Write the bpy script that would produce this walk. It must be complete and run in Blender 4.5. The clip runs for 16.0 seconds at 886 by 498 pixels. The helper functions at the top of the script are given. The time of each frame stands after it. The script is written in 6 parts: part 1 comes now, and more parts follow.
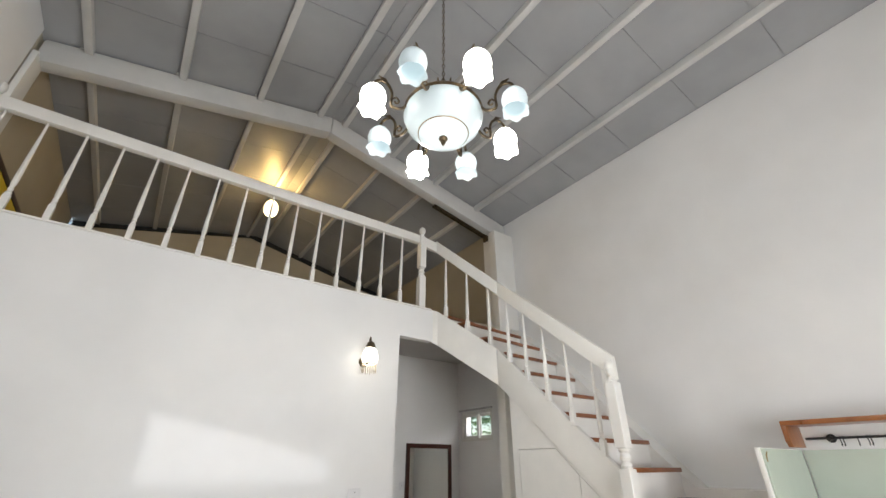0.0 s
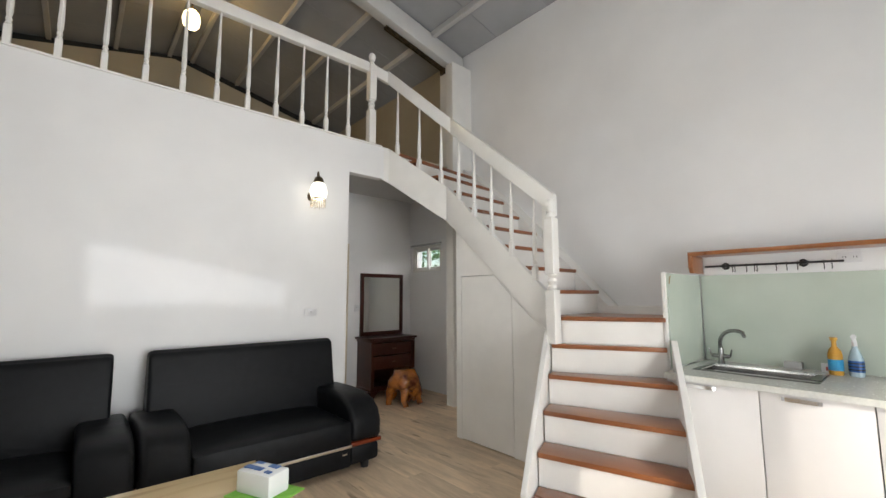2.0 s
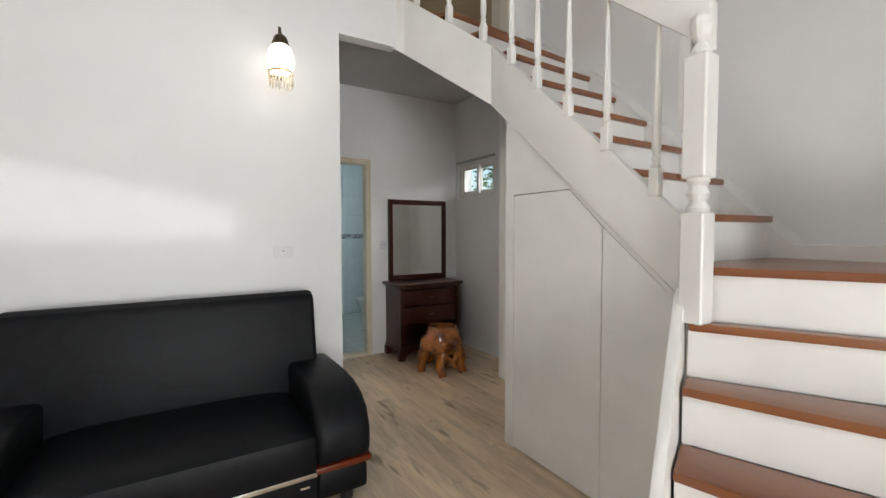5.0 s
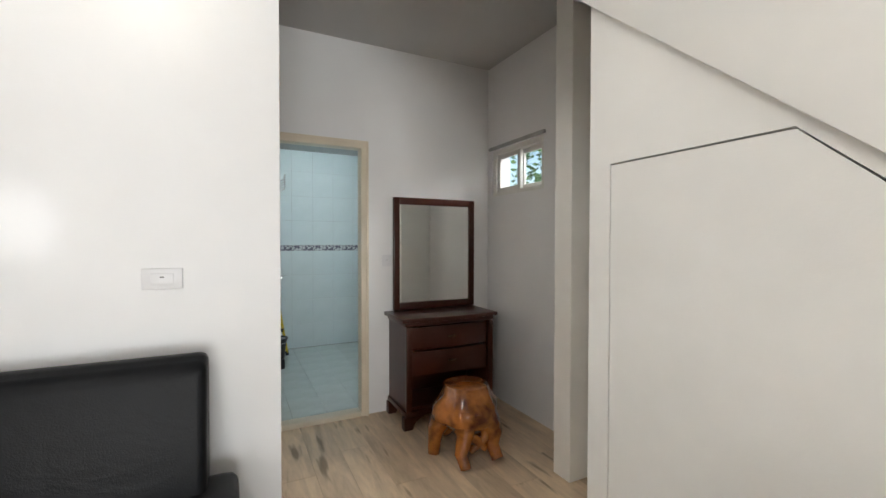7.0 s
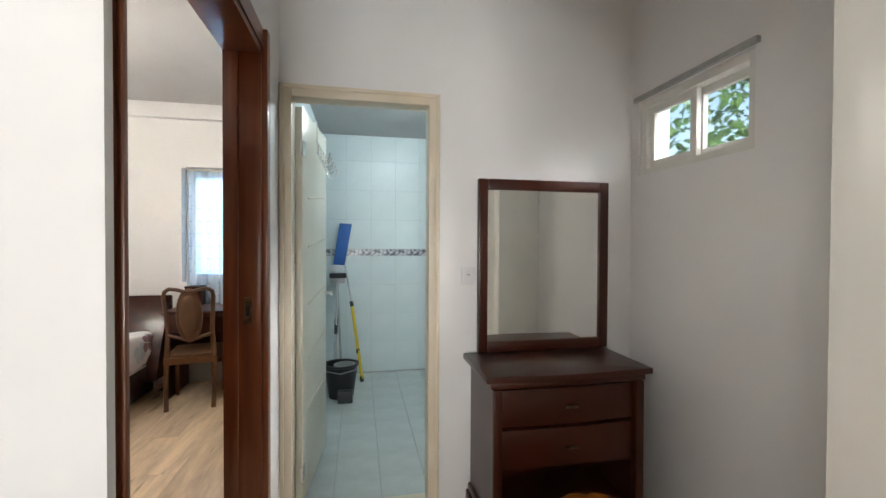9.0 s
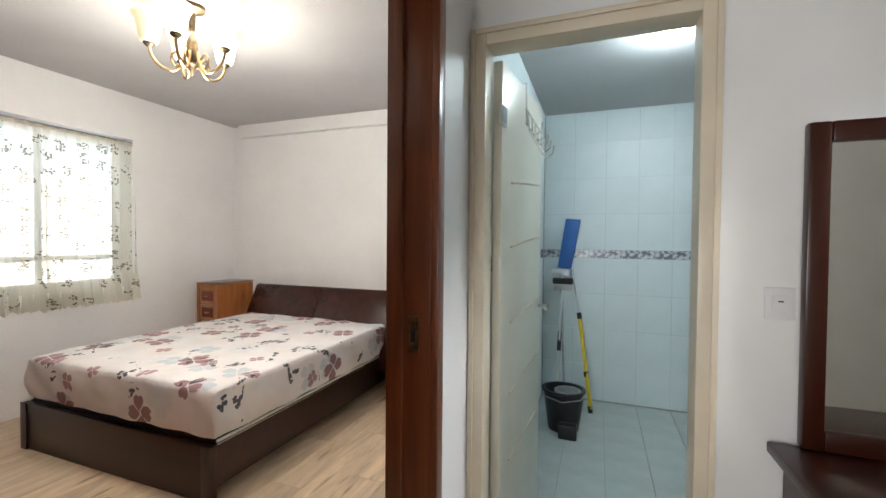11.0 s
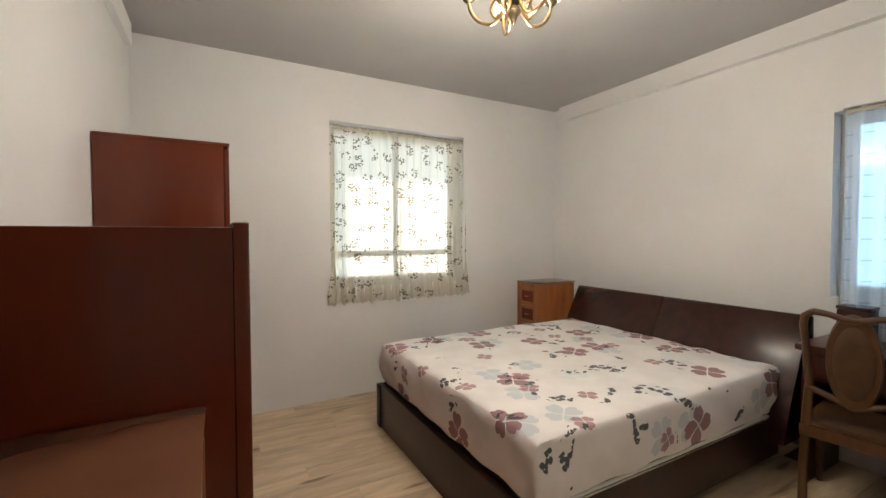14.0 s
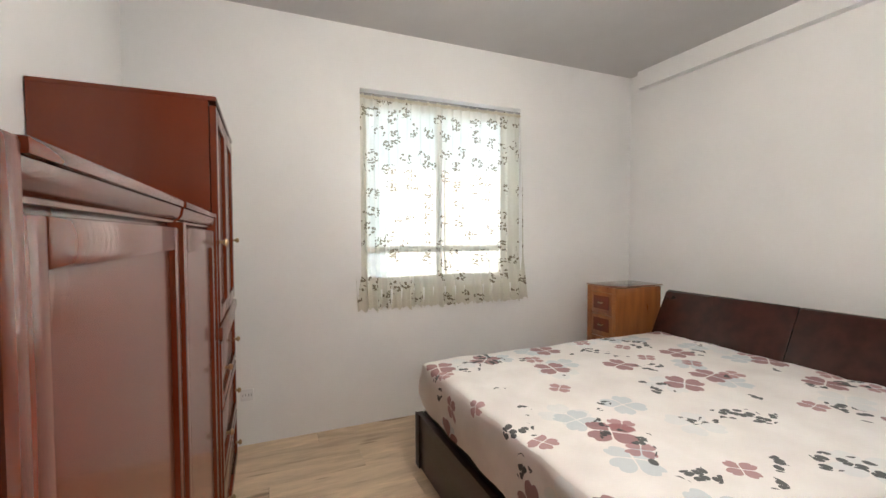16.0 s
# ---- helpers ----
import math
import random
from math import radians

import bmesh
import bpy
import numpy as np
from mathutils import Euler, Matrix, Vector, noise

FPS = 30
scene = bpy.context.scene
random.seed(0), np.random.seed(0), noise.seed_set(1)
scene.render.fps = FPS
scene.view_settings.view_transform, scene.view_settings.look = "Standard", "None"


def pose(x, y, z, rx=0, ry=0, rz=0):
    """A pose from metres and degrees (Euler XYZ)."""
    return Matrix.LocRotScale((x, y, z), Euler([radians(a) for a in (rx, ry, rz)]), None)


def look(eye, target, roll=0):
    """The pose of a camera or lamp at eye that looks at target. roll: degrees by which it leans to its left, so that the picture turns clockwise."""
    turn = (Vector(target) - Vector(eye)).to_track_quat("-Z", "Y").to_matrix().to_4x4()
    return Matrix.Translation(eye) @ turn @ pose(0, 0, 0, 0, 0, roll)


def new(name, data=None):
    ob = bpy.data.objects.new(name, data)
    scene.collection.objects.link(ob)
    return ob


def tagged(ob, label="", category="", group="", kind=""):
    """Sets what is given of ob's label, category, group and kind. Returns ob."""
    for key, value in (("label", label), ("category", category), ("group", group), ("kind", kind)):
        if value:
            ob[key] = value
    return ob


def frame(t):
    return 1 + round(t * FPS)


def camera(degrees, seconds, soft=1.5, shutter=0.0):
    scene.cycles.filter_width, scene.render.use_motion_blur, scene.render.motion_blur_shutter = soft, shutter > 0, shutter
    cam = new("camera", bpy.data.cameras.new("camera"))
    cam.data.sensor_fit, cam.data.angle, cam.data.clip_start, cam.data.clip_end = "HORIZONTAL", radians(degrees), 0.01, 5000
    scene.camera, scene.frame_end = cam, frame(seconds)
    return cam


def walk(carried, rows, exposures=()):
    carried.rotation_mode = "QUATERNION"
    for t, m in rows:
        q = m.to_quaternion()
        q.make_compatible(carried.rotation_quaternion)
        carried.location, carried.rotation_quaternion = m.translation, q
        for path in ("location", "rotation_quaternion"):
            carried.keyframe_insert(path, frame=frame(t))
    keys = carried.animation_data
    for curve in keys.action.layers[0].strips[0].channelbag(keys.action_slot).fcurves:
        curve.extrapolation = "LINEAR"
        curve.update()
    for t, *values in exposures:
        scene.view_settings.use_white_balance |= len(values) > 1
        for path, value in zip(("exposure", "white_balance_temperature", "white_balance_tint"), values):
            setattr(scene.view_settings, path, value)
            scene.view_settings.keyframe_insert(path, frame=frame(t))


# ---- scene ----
cam = camera(93.5, 16.0)
PATH = [
    (0, (0.867, 1.143, 1.41), (1.895, 2.592, 2.33), 0.1),
    (0.5, (0.876, 1.121, 1.406), (2.02, 2.564, 2.187), 0.1),
    (1, (0.905, 1.111, 1.382), (2.134, 2.567, 1.991), -0.1),
    (1.5, (0.901, 1.12, 1.366), (2.194, 2.589, 1.778), -0.0),
    (2, (0.965, 1.144, 1.349), (2.275, 2.639, 1.57), -0.1),
    (2.5, (1.079, 1.243, 1.331), (2.381, 2.76, 1.405), -0.2),
    (3, (1.25, 1.382, 1.32), (2.52, 2.927, 1.302), -0.4),
    (3.5, (1.456, 1.526, 1.319), (2.676, 3.11, 1.258), -0.3),
    (4, (1.673, 1.703, 1.319), (2.841, 3.324, 1.249), -0.4),
    (4.2, (1.77, 1.778, 1.324), (2.911, 3.419, 1.244), -0.3),
    (6.3, (2.635, 2.975, 1.314), (3.583, 4.735, 1.252), -0.1),
    (6.5, (2.689, 3.062, 1.311), (3.639, 4.821, 1.26), 0.0),
    (7, (2.880, 3.292, 1.320), (3.776, 5.079, 1.283), 0.1),
    (7.5, (3.018, 3.545, 1.300), (3.854, 5.362, 1.278), 0.1),
    (8, (3.158, 3.824, 1.306), (3.882, 5.688, 1.293), 0.3),
    (8.2, (3.212, 3.932, 1.320), (3.872, 5.819, 1.302), 0.3),
    (10.3, (3.53, 4.80, 1.342), (3.30, 6.785, 1.313), 0.6),
    (10.5, (3.522, 4.855, 1.338), (3.160, 6.822, 1.315), 0.7),
    (11, (3.457, 4.946, 1.338), (2.759, 6.82, 1.297), 0.5),
    (11.5, (3.374, 5.068, 1.348), (2.323, 6.769, 1.299), 0.6),
    (12, (3.279, 5.123, 1.332), (1.957, 6.623, 1.279), 0.3),
    (12.5, (3.169, 5.198, 1.335), (1.654, 6.503, 1.275), 0.2),
    (13, (3.075, 5.316, 1.338), (1.431, 6.453, 1.276), 0.2),
    (13.5, (2.968, 5.428, 1.317), (1.256, 6.46, 1.254), -0.0),
    (14, (2.797, 5.489, 1.316), (1.044, 6.45, 1.254), -0.1),
    (14.5, (2.653, 5.545, 1.308), (0.871, 6.451, 1.245), -0.1),
    (15, (2.491, 5.575, 1.301), (0.691, 6.443, 1.236), -0.2),
    (15.5, (2.303, 5.643, 1.298), (0.484, 6.471, 1.227), -0.5),
    (16, (2.203, 5.719, 1.27), (0.363, 6.501, 1.202), -0.2),
]
walk(cam, [(t, look(eye, target, roll)) for t, eye, target, roll in PATH],
     [(0.0, 0.36, 6500, 10), (1.5, 0.26, 6500, 10), (4.0, 0.24, 6450, 10), (6.5, 0.52, 6500, 10), (8.0, 0.84, 6700, 10), (10.5, 1.02, 6500, 10), (11.0, 0.84, 6500, 10), (12.0, 0.74, 6550, 10),
      (13.0, 0.64, 6600, 10), (13.5, 0.34, 6900, 10), (14.5, 0.42, 7200, 10), (15.0, 0.50, 7150, 10), (16.0, 0.70, 6550, 10)])

# ---- world, sun, lights ----
world = bpy.data.worlds.new("world")
scene.world = world
world.use_nodes = True
wn = world.node_tree.nodes
sky = wn.new("ShaderNodeTexSky")
sky.sky_type = "NISHITA"
sky.sun_disc = False
SUN_EL, SUN_ROT = radians(22), radians(206.8)
sky.sun_elevation, sky.sun_rotation = SUN_EL, SUN_ROT
world.node_tree.links.new(sky.outputs[0], wn["Background"].inputs[0])
wn["Background"].inputs[1].default_value = 0.15


def lamp(kind, name, m, energy, color=(1, 1, 1), **kw):
    data = bpy.data.lights.new(name, kind)
    data.energy, data.color = energy, color
    for key, value in kw.items():
        if key == "size":
            data.size = value
        if key == "size_y":
            data.shape = "RECTANGLE"
            data.size_y = value
        if key == "radius":
            data.shadow_soft_size = value
        if key == "angle":
            data.angle = value
    ob = new(name, data)
    ob.matrix_world = m
    return ob


sun_way = Vector((math.sin(SUN_ROT) * math.cos(SUN_EL), math.cos(SUN_ROT) * math.cos(SUN_EL), math.sin(SUN_EL)))
lamp("SUN", "sun", look(sun_way * 20, (0, 0, 0)), 1.7, (1, 0.90, 0.76), angle=radians(0.6))
# area lamp standing in for daylight of the unseen glazed front
lamp("AREA", "daylight_front", look((2.3, -1.12, 1.15), (1.6, 5, 2.4)), 104, (0.93, 0.97, 1), size=1.9, size_y=1.8)
# added lamp far outside, throws a light patch on the sofa wall
lamp("AREA", "wall_patch_lamp", look((1.75, -9, 7.0), (1.75, 5, 1.5)), 330, (0.95, 0.98, 1), size=0.12, size_y=0.10)
# added lamp out of view beyond the small window, brightens the vestibule
lamp("AREA", "vestibule_fill_lamp", look((7.6, 5.6, 3.6), (3.9, 6.05, 1.4)), 560, (0.97, 0.98, 1), size=1.3, size_y=1.3)


# ---- materials ----
def nodes(name, rough=0.5, metal=0.0):
    m = bpy.data.materials.new(name)
    m.use_nodes = True
    b = m.node_tree.nodes["Principled BSDF"]
    b.inputs["Roughness"].default_value, b.inputs["Metallic"].default_value = rough, metal
    return m, m.node_tree, b


def noise_mat(name, c1, c2, scale=8.0, rough=0.5, bump=0.02, metal=0.0, stretch=(1, 1, 1), detail=6.0, coat=0.0, fine=140.0, lo=0.35, hi=0.65):
    m, t, b = nodes(name, rough, metal)
    n, l = t.nodes, t.links
    co = n.new("ShaderNodeTexCoord")
    mp = n.new("ShaderNodeMapping")
    mp.inputs["Scale"].default_value = stretch
    l.new(co.outputs["Object"], mp.inputs["Vector"])
    no = n.new("ShaderNodeTexNoise")
    no.inputs["Scale"].default_value, no.inputs["Detail"].default_value = scale, detail
    l.new(mp.outputs[0], no.inputs["Vector"])
    cr = n.new("ShaderNodeValToRGB")
    cr.color_ramp.elements[0].position, cr.color_ramp.elements[1].position = lo, hi
    cr.color_ramp.elements[0].color, cr.color_ramp.elements[1].color = (*c1, 1), (*c2, 1)
    l.new(no.outputs["Fac"], cr.inputs[0])
    l.new(cr.outputs[0], b.inputs["Base Color"])
    f = n.new("ShaderNodeTexNoise")
    f.inputs["Scale"].default_value = fine
    l.new(mp.outputs[0], f.inputs["Vector"])
    bp = n.new("ShaderNodeBump")
    bp.inputs["Strength"].default_value, bp.inputs["Distance"].default_value = 0.4, bump
    l.new(f.outputs["Fac"], bp.inputs["Height"])
    l.new(bp.outputs[0], b.inputs["Normal"])
    mr = n.new("ShaderNodeMapRange")
    mr.inputs["To Min"].default_value, mr.inputs["To Max"].default_value = max(rough - 0.07, 0.02), min(rough + 0.07, 1)
    l.new(no.outputs["Fac"], mr.inputs["Value"])
    l.new(mr.outputs[0], b.inputs["Roughness"])
    b.inputs["Coat Weight"].default_value = coat
    return m


def glow_mat(name, color, strength, base=(0.9, 0.9, 0.88)):
    m, t, b = nodes(name, 0.3)
    b.inputs["Base Color"].default_value = (*base, 1)
    b.inputs["Emission Color"].default_value, b.inputs["Emission Strength"].default_value = (*color, 1), strength
    return m


WALL = noise_mat("wall_paint", (0.76, 0.76, 0.76), (0.82, 0.82, 0.82), 1.3, 0.45, 0.0008, fine=60)
TRIMW = noise_mat("white_gloss_paint", (0.78, 0.77, 0.74), (0.84, 0.83, 0.80), 3, 0.32, 0.0006)
CREAM = noise_mat("cream_paint", (0.66, 0.58, 0.45), (0.72, 0.64, 0.51), 4, 0.35, 0.0006)
ROOFP = noise_mat("grey_roof_panel", (0.30, 0.31, 0.325), (0.38, 0.39, 0.405), 1.2, 0.40, 0.001)
STEEL = noise_mat("painted_steel_beam", (0.55, 0.55, 0.54), (0.62, 0.62, 0.61), 3, 0.45, 0.0006)
FLOOR = noise_mat("wood_plank_floor", (0.20, 0.14, 0.09), (0.42, 0.32, 0.22), 3.5, 0.42, 0.0006, stretch=(1, 0.22, 1), lo=0.3, hi=0.75)
TREAD = noise_mat("varnished_tread", (0.20, 0.064, 0.021), (0.29, 0.10, 0.033), 6, 0.3, 0.0004, stretch=(1, 0.1, 1), coat=0.3)
MAHOG = noise_mat("mahogany", (0.095, 0.0155, 0.0050), (0.150, 0.0260, 0.008), 2.2, 0.27, 0.00008, stretch=(2, 2, 0.5), coat=0.25, lo=0.2, hi=0.8)
DARKW = noise_mat("dark_bed_wood", (0.022, 0.0065, 0.0045), (0.036, 0.011, 0.0075), 6, 0.35, 0.0003, stretch=(0.3, 3, 3))
OAK = noise_mat("honey_wood", (0.22, 0.070, 0.016), (0.34, 0.12, 0.030), 8, 0.3, 0.0003, stretch=(2, 2, 0.3), coat=0.3)


def even_gloss(m, rough):
    t = m.node_tree
    b = t.nodes["Principled BSDF"]
    for name in ("Roughness", "Normal"):
        for link in list(b.inputs[name].links):
            t.links.remove(link)
    b.inputs["Roughness"].default_value = rough
    b.inputs["Specular IOR Level"].default_value = 0.35


even_gloss(MAHOG, 0.24)
DOORW = noise_mat("brown_door_frame", (0.125, 0.033, 0.010), (0.185, 0.051, 0.015), 7, 0.34, 0.0001, stretch=(6, 6, 0.3), coat=0.2)
ROOT = noise_mat("varnished_root_wood", (0.10, 0.022, 0.005), (0.46, 0.15, 0.022), 9, 0.16, 0.003, coat=0.6, fine=25)
TABLE = noise_mat("pale_table_wood", (0.36, 0.20, 0.075), (0.84, 0.64, 0.36), 2.2, 0.22, 0.0003, stretch=(0.28, 3.2, 1), coat=0.4, detail=3.0, lo=0.32, hi=0.50)
LEATHER = noise_mat("black_leather", (0.002, 0.0025, 0.0032), (0.005, 0.0055, 0.007), 14, 0.46, 0.0015, fine=220)
LEATHER.node_tree.nodes["Principled BSDF"].inputs["Specular IOR Level"].default_value = 0.20
LEATHER.node_tree.nodes["Principled BSDF"].inputs["Roughness"].default_value = 0.38


def creases(m, scale, distance, stretch):
    """Broad soft creases under the fine grain of a material."""
    t = m.node_tree
    b = t.nodes["Principled BSDF"]
    fine = b.inputs["Normal"].links[0].from_node
    co = t.nodes.new("ShaderNodeTexCoord")
    mp = t.nodes.new("ShaderNodeMapping")
    mp.inputs["Scale"].default_value = stretch
    t.links.new(co.outputs["Object"], mp.inputs["Vector"])
    no = t.nodes.new("ShaderNodeTexNoise")
    no.inputs["Scale"].default_value, no.inputs["Detail"].default_value, no.inputs["Distortion"].default_value = scale, 3, 1.5
    t.links.new(mp.outputs[0], no.inputs["Vector"])
    bp = t.nodes.new("ShaderNodeBump")
    bp.inputs["Strength"].default_value, bp.inputs["Distance"].default_value = 0.7, distance
    t.links.new(no.outputs["Fac"], bp.inputs["Height"])
    t.links.new(bp.outputs[0], fine.inputs["Normal"])


creases(LEATHER, 3.0, 0.006, (1, 1, 1.6))
BLACK = noise_mat("black_plastic", (0.012, 0.012, 0.013), (0.02, 0.02, 0.022), 20, 0.4, 0.0003)
CHROME = noise_mat("chrome", (0.72, 0.72, 0.72), (0.8, 0.8, 0.8), 10, 0.14, 0.0001, metal=1.0)
BRONZE = noise_mat("aged_bronze", (0.05, 0.038, 0.028), (0.16, 0.12, 0.07), 30, 0.35, 0.0006, metal=0.9)
BRASS = noise_mat("brass", (0.45, 0.30, 0.12), (0.6, 0.42, 0.2), 30, 0.25, 0.0003, metal=1.0)
PLASTIC = noise_mat("white_plastic", (0.70, 0.70, 0.71), (0.74, 0.74, 0.75), 10, 0.3, 0.0001)
CABW = noise_mat("white_cabinet_front", (0.72, 0.71, 0.71), (0.78, 0.77, 0.77), 2, 0.22, 0.0002)
SPLASH = noise_mat("pale_green_glass_panel", (0.46, 0.52, 0.45), (0.52, 0.58, 0.51), 2, 0.07, 0.0001)
WORKTOP = noise_mat("grey_worktop", (0.62, 0.63, 0.60), (0.68, 0.69, 0.66), 60, 0.25, 0.0002)
INOX = noise_mat("stainless_steel", (0.20, 0.20, 0.20), (0.30, 0.30, 0.30), 8, 0.22, 0.0002, metal=1.0)
BEDSHEET = noise_mat("floral_sheet", (0.74, 0.69, 0.66), (0.80, 0.76, 0.73), 5, 0.8, 0.002)
TILEW = noise_mat("white_wall_tile", (0.66, 0.74, 0.75), (0.72, 0.79, 0.80), 3, 0.36, 0.0002)
TILEF = noise_mat("floor_tile", (0.54, 0.59, 0.57), (0.62, 0.67, 0.65), 5, 0.25, 0.0003)
GROUT = noise_mat("grout", (0.38, 0.40, 0.38), (0.45, 0.47, 0.45), 20, 0.8, 0.0005)
CURTAIN = noise_mat("sheer_curtain", (0.78, 0.74, 0.62), (0.84, 0.80, 0.70), 30, 0.8, 0.0005)
BLUE = noise_mat("blue_plastic", (0.01, 0.09, 0.32), (0.015, 0.11, 0.38), 10, 0.4, 0.0002)
YELLOW = noise_mat("yellow_plastic", (0.75, 0.55, 0.02), (0.8, 0.6, 0.04), 10, 0.4, 0.0002)
MIRROR, _t, _b = nodes("mirror_glass", 0.02, 1.0)
_b.inputs["Base Color"].default_value = (0.88, 0.9, 0.88, 1)
GLASS, _t, _b = nodes("clear_glass", 0.03)
_b.inputs["Transmission Weight"].default_value = 1.0
_b.inputs["IOR"].default_value = 1.45
LIT = glow_mat("lit_glass_shade", (1, 0.97, 0.92), 9)
LITBOWL = glow_mat("softly_lit_glass", (0.75, 0.92, 1.0), 0.08, (0.40, 0.46, 0.48))
# unlit shades: faint glow stands in for light from the lit ones beside
FROST = glow_mat("glowing_unlit_shade", (0.75, 0.92, 1.0), 0.16, (0.66, 0.74, 0.76))
WARM = glow_mat("warm_lit_glass", (1, 0.80, 0.47), 2.6)
WHITEL = glow_mat("white_lamp_disc", (0.9, 0.97, 1.0), 14)

FLOORBASE = noise_mat("floor_underlay", (0.07, 0.05, 0.035), (0.10, 0.07, 0.05), 5, 0.7)
# darker than the wall paint, standing in for little light thrown upwards
CEILW = noise_mat("ceiling_paint_dimmed", (0.46, 0.455, 0.45), (0.51, 0.505, 0.50), 1.5, 0.6, 0.0008, fine=60)
LOFTW = noise_mat("beige_paint", (0.42, 0.37, 0.28), (0.48, 0.43, 0.33), 1.5, 0.5, 0.0008, fine=60)
GAPD = noise_mat("dark_gap", (0.02, 0.02, 0.02), (0.03, 0.03, 0.03), 5, 0.9)
DOORC = noise_mat("pale_cream_door", (0.68, 0.66, 0.56), (0.74, 0.72, 0.62), 3, 0.35, 0.0004)
ALU = noise_mat("white_window_frame", (0.70, 0.69, 0.65), (0.76, 0.75, 0.71), 5, 0.35, 0.0003)
GREYM = noise_mat("grey_metal", (0.35, 0.35, 0.35), (0.45, 0.45, 0.45), 10, 0.4, 0.0003, metal=0.6)
HEM = noise_mat("cream_tape", (0.55, 0.50, 0.38), (0.65, 0.60, 0.48), 30, 0.8)


def wire(t, kind, **inputs):
    n = t.nodes.new(kind)
    for k, v in inputs.items():
        if k == "op":
            n.operation = v
        else:
            i = int(k[1:])
            if isinstance(v, bpy.types.NodeSocket):
                t.links.new(v, n.inputs[i])
            else:
                n.inputs[i].default_value = v
    return n


def flowers(t, uv, cell, petals, size, seed, keep, inner=0.35, gap=0.0):
    """A mask of flowers, one in a cell of that size, kept where the cell's random number is under keep. Returns mask, random, distance."""
    mp = wire(t, "ShaderNodeVectorMath", op="MULTIPLY_ADD", i0=uv, i1=(1 / cell, 1 / cell, 0), i2=(seed, seed * 1.7, 0))
    v = t.nodes.new("ShaderNodeTexVoronoi")
    v.voronoi_dimensions = "2D"
    v.inputs["Scale"].default_value = 1.0
    v.inputs["Randomness"].default_value = 0.75
    t.links.new(mp.outputs[0], v.inputs["Vector"])
    d = wire(t, "ShaderNodeVectorMath", op="SUBTRACT", i0=mp.outputs[0], i1=v.outputs["Position"])
    s = t.nodes.new("ShaderNodeSeparateXYZ")
    t.links.new(d.outputs[0], s.inputs[0])
    col = t.nodes.new("ShaderNodeSeparateColor")
    t.links.new(v.outputs["Color"], col.inputs[0])
    ang = wire(t, "ShaderNodeMath", op="ARCTAN2", i0=s.outputs[1], i1=s.outputs[0])
    turn = wire(t, "ShaderNodeMath", op="MULTIPLY_ADD", i0=col.outputs[1], i1=6.28, i2=ang.outputs[0])
    w = wire(t, "ShaderNodeMath", op="MULTIPLY", i0=turn.outputs[0], i1=petals / 2)
    c = wire(t, "ShaderNodeMath", op="COSINE", i0=w.outputs[0])
    a = wire(t, "ShaderNodeMath", op="ABSOLUTE", i0=c.outputs[0])
    p = wire(t, "ShaderNodeMath", op="POWER", i0=a.outputs[0], i1=0.45)
    # a notch at each petal's tip
    w4 = wire(t, "ShaderNodeMath", op="POWER", i0=a.outputs[0], i1=40.0)
    pn = wire(t, "ShaderNodeMath", op="MULTIPLY_ADD", i0=w4.outputs[0], i1=-0.16 if gap else 0.0, i2=p.outputs[0])
    rad = wire(t, "ShaderNodeMath", op="MULTIPLY_ADD", i0=pn.outputs[0], i1=size * (1 - inner), i2=size * inner * 0.5)
    ln = wire(t, "ShaderNodeVectorMath", op="LENGTH", i0=d.outputs[0])
    inside = wire(t, "ShaderNodeMath", op="LESS_THAN", i0=ln.outputs[1], i1=rad.outputs[0])
    kept = wire(t, "ShaderNodeMath", op="LESS_THAN", i0=col.outputs[0], i1=keep)
    m = wire(t, "ShaderNodeMath", op="MULTIPLY", i0=inside.outputs[0], i1=kept.outputs[0])
    if gap:
        side = wire(t, "ShaderNodeMath", op="MULTIPLY", i0=a.outputs[0], i1=ln.outputs[1])
        apart = wire(t, "ShaderNodeMath", op="GREATER_THAN", i0=side.outputs[0], i1=gap)
        m = wire(t, "ShaderNodeMath", op="MULTIPLY", i0=m.outputs[0], i1=apart.outputs[0])
    return m.outputs[0], col.outputs[2], ln.outputs[1]


def over(t, fac, under, color, strength=1.0):
    f = wire(t, "ShaderNodeMath", op="MULTIPLY", i0=fac, i1=strength)
    mix = t.nodes.new("ShaderNodeMix")
    mix.data_type = "RGBA"
    t.links.new(f.outputs[0], mix.inputs[0])
    t.links.new(under, mix.inputs[6])
    mix.inputs[7].default_value = (*color, 1)
    return mix.outputs[2]


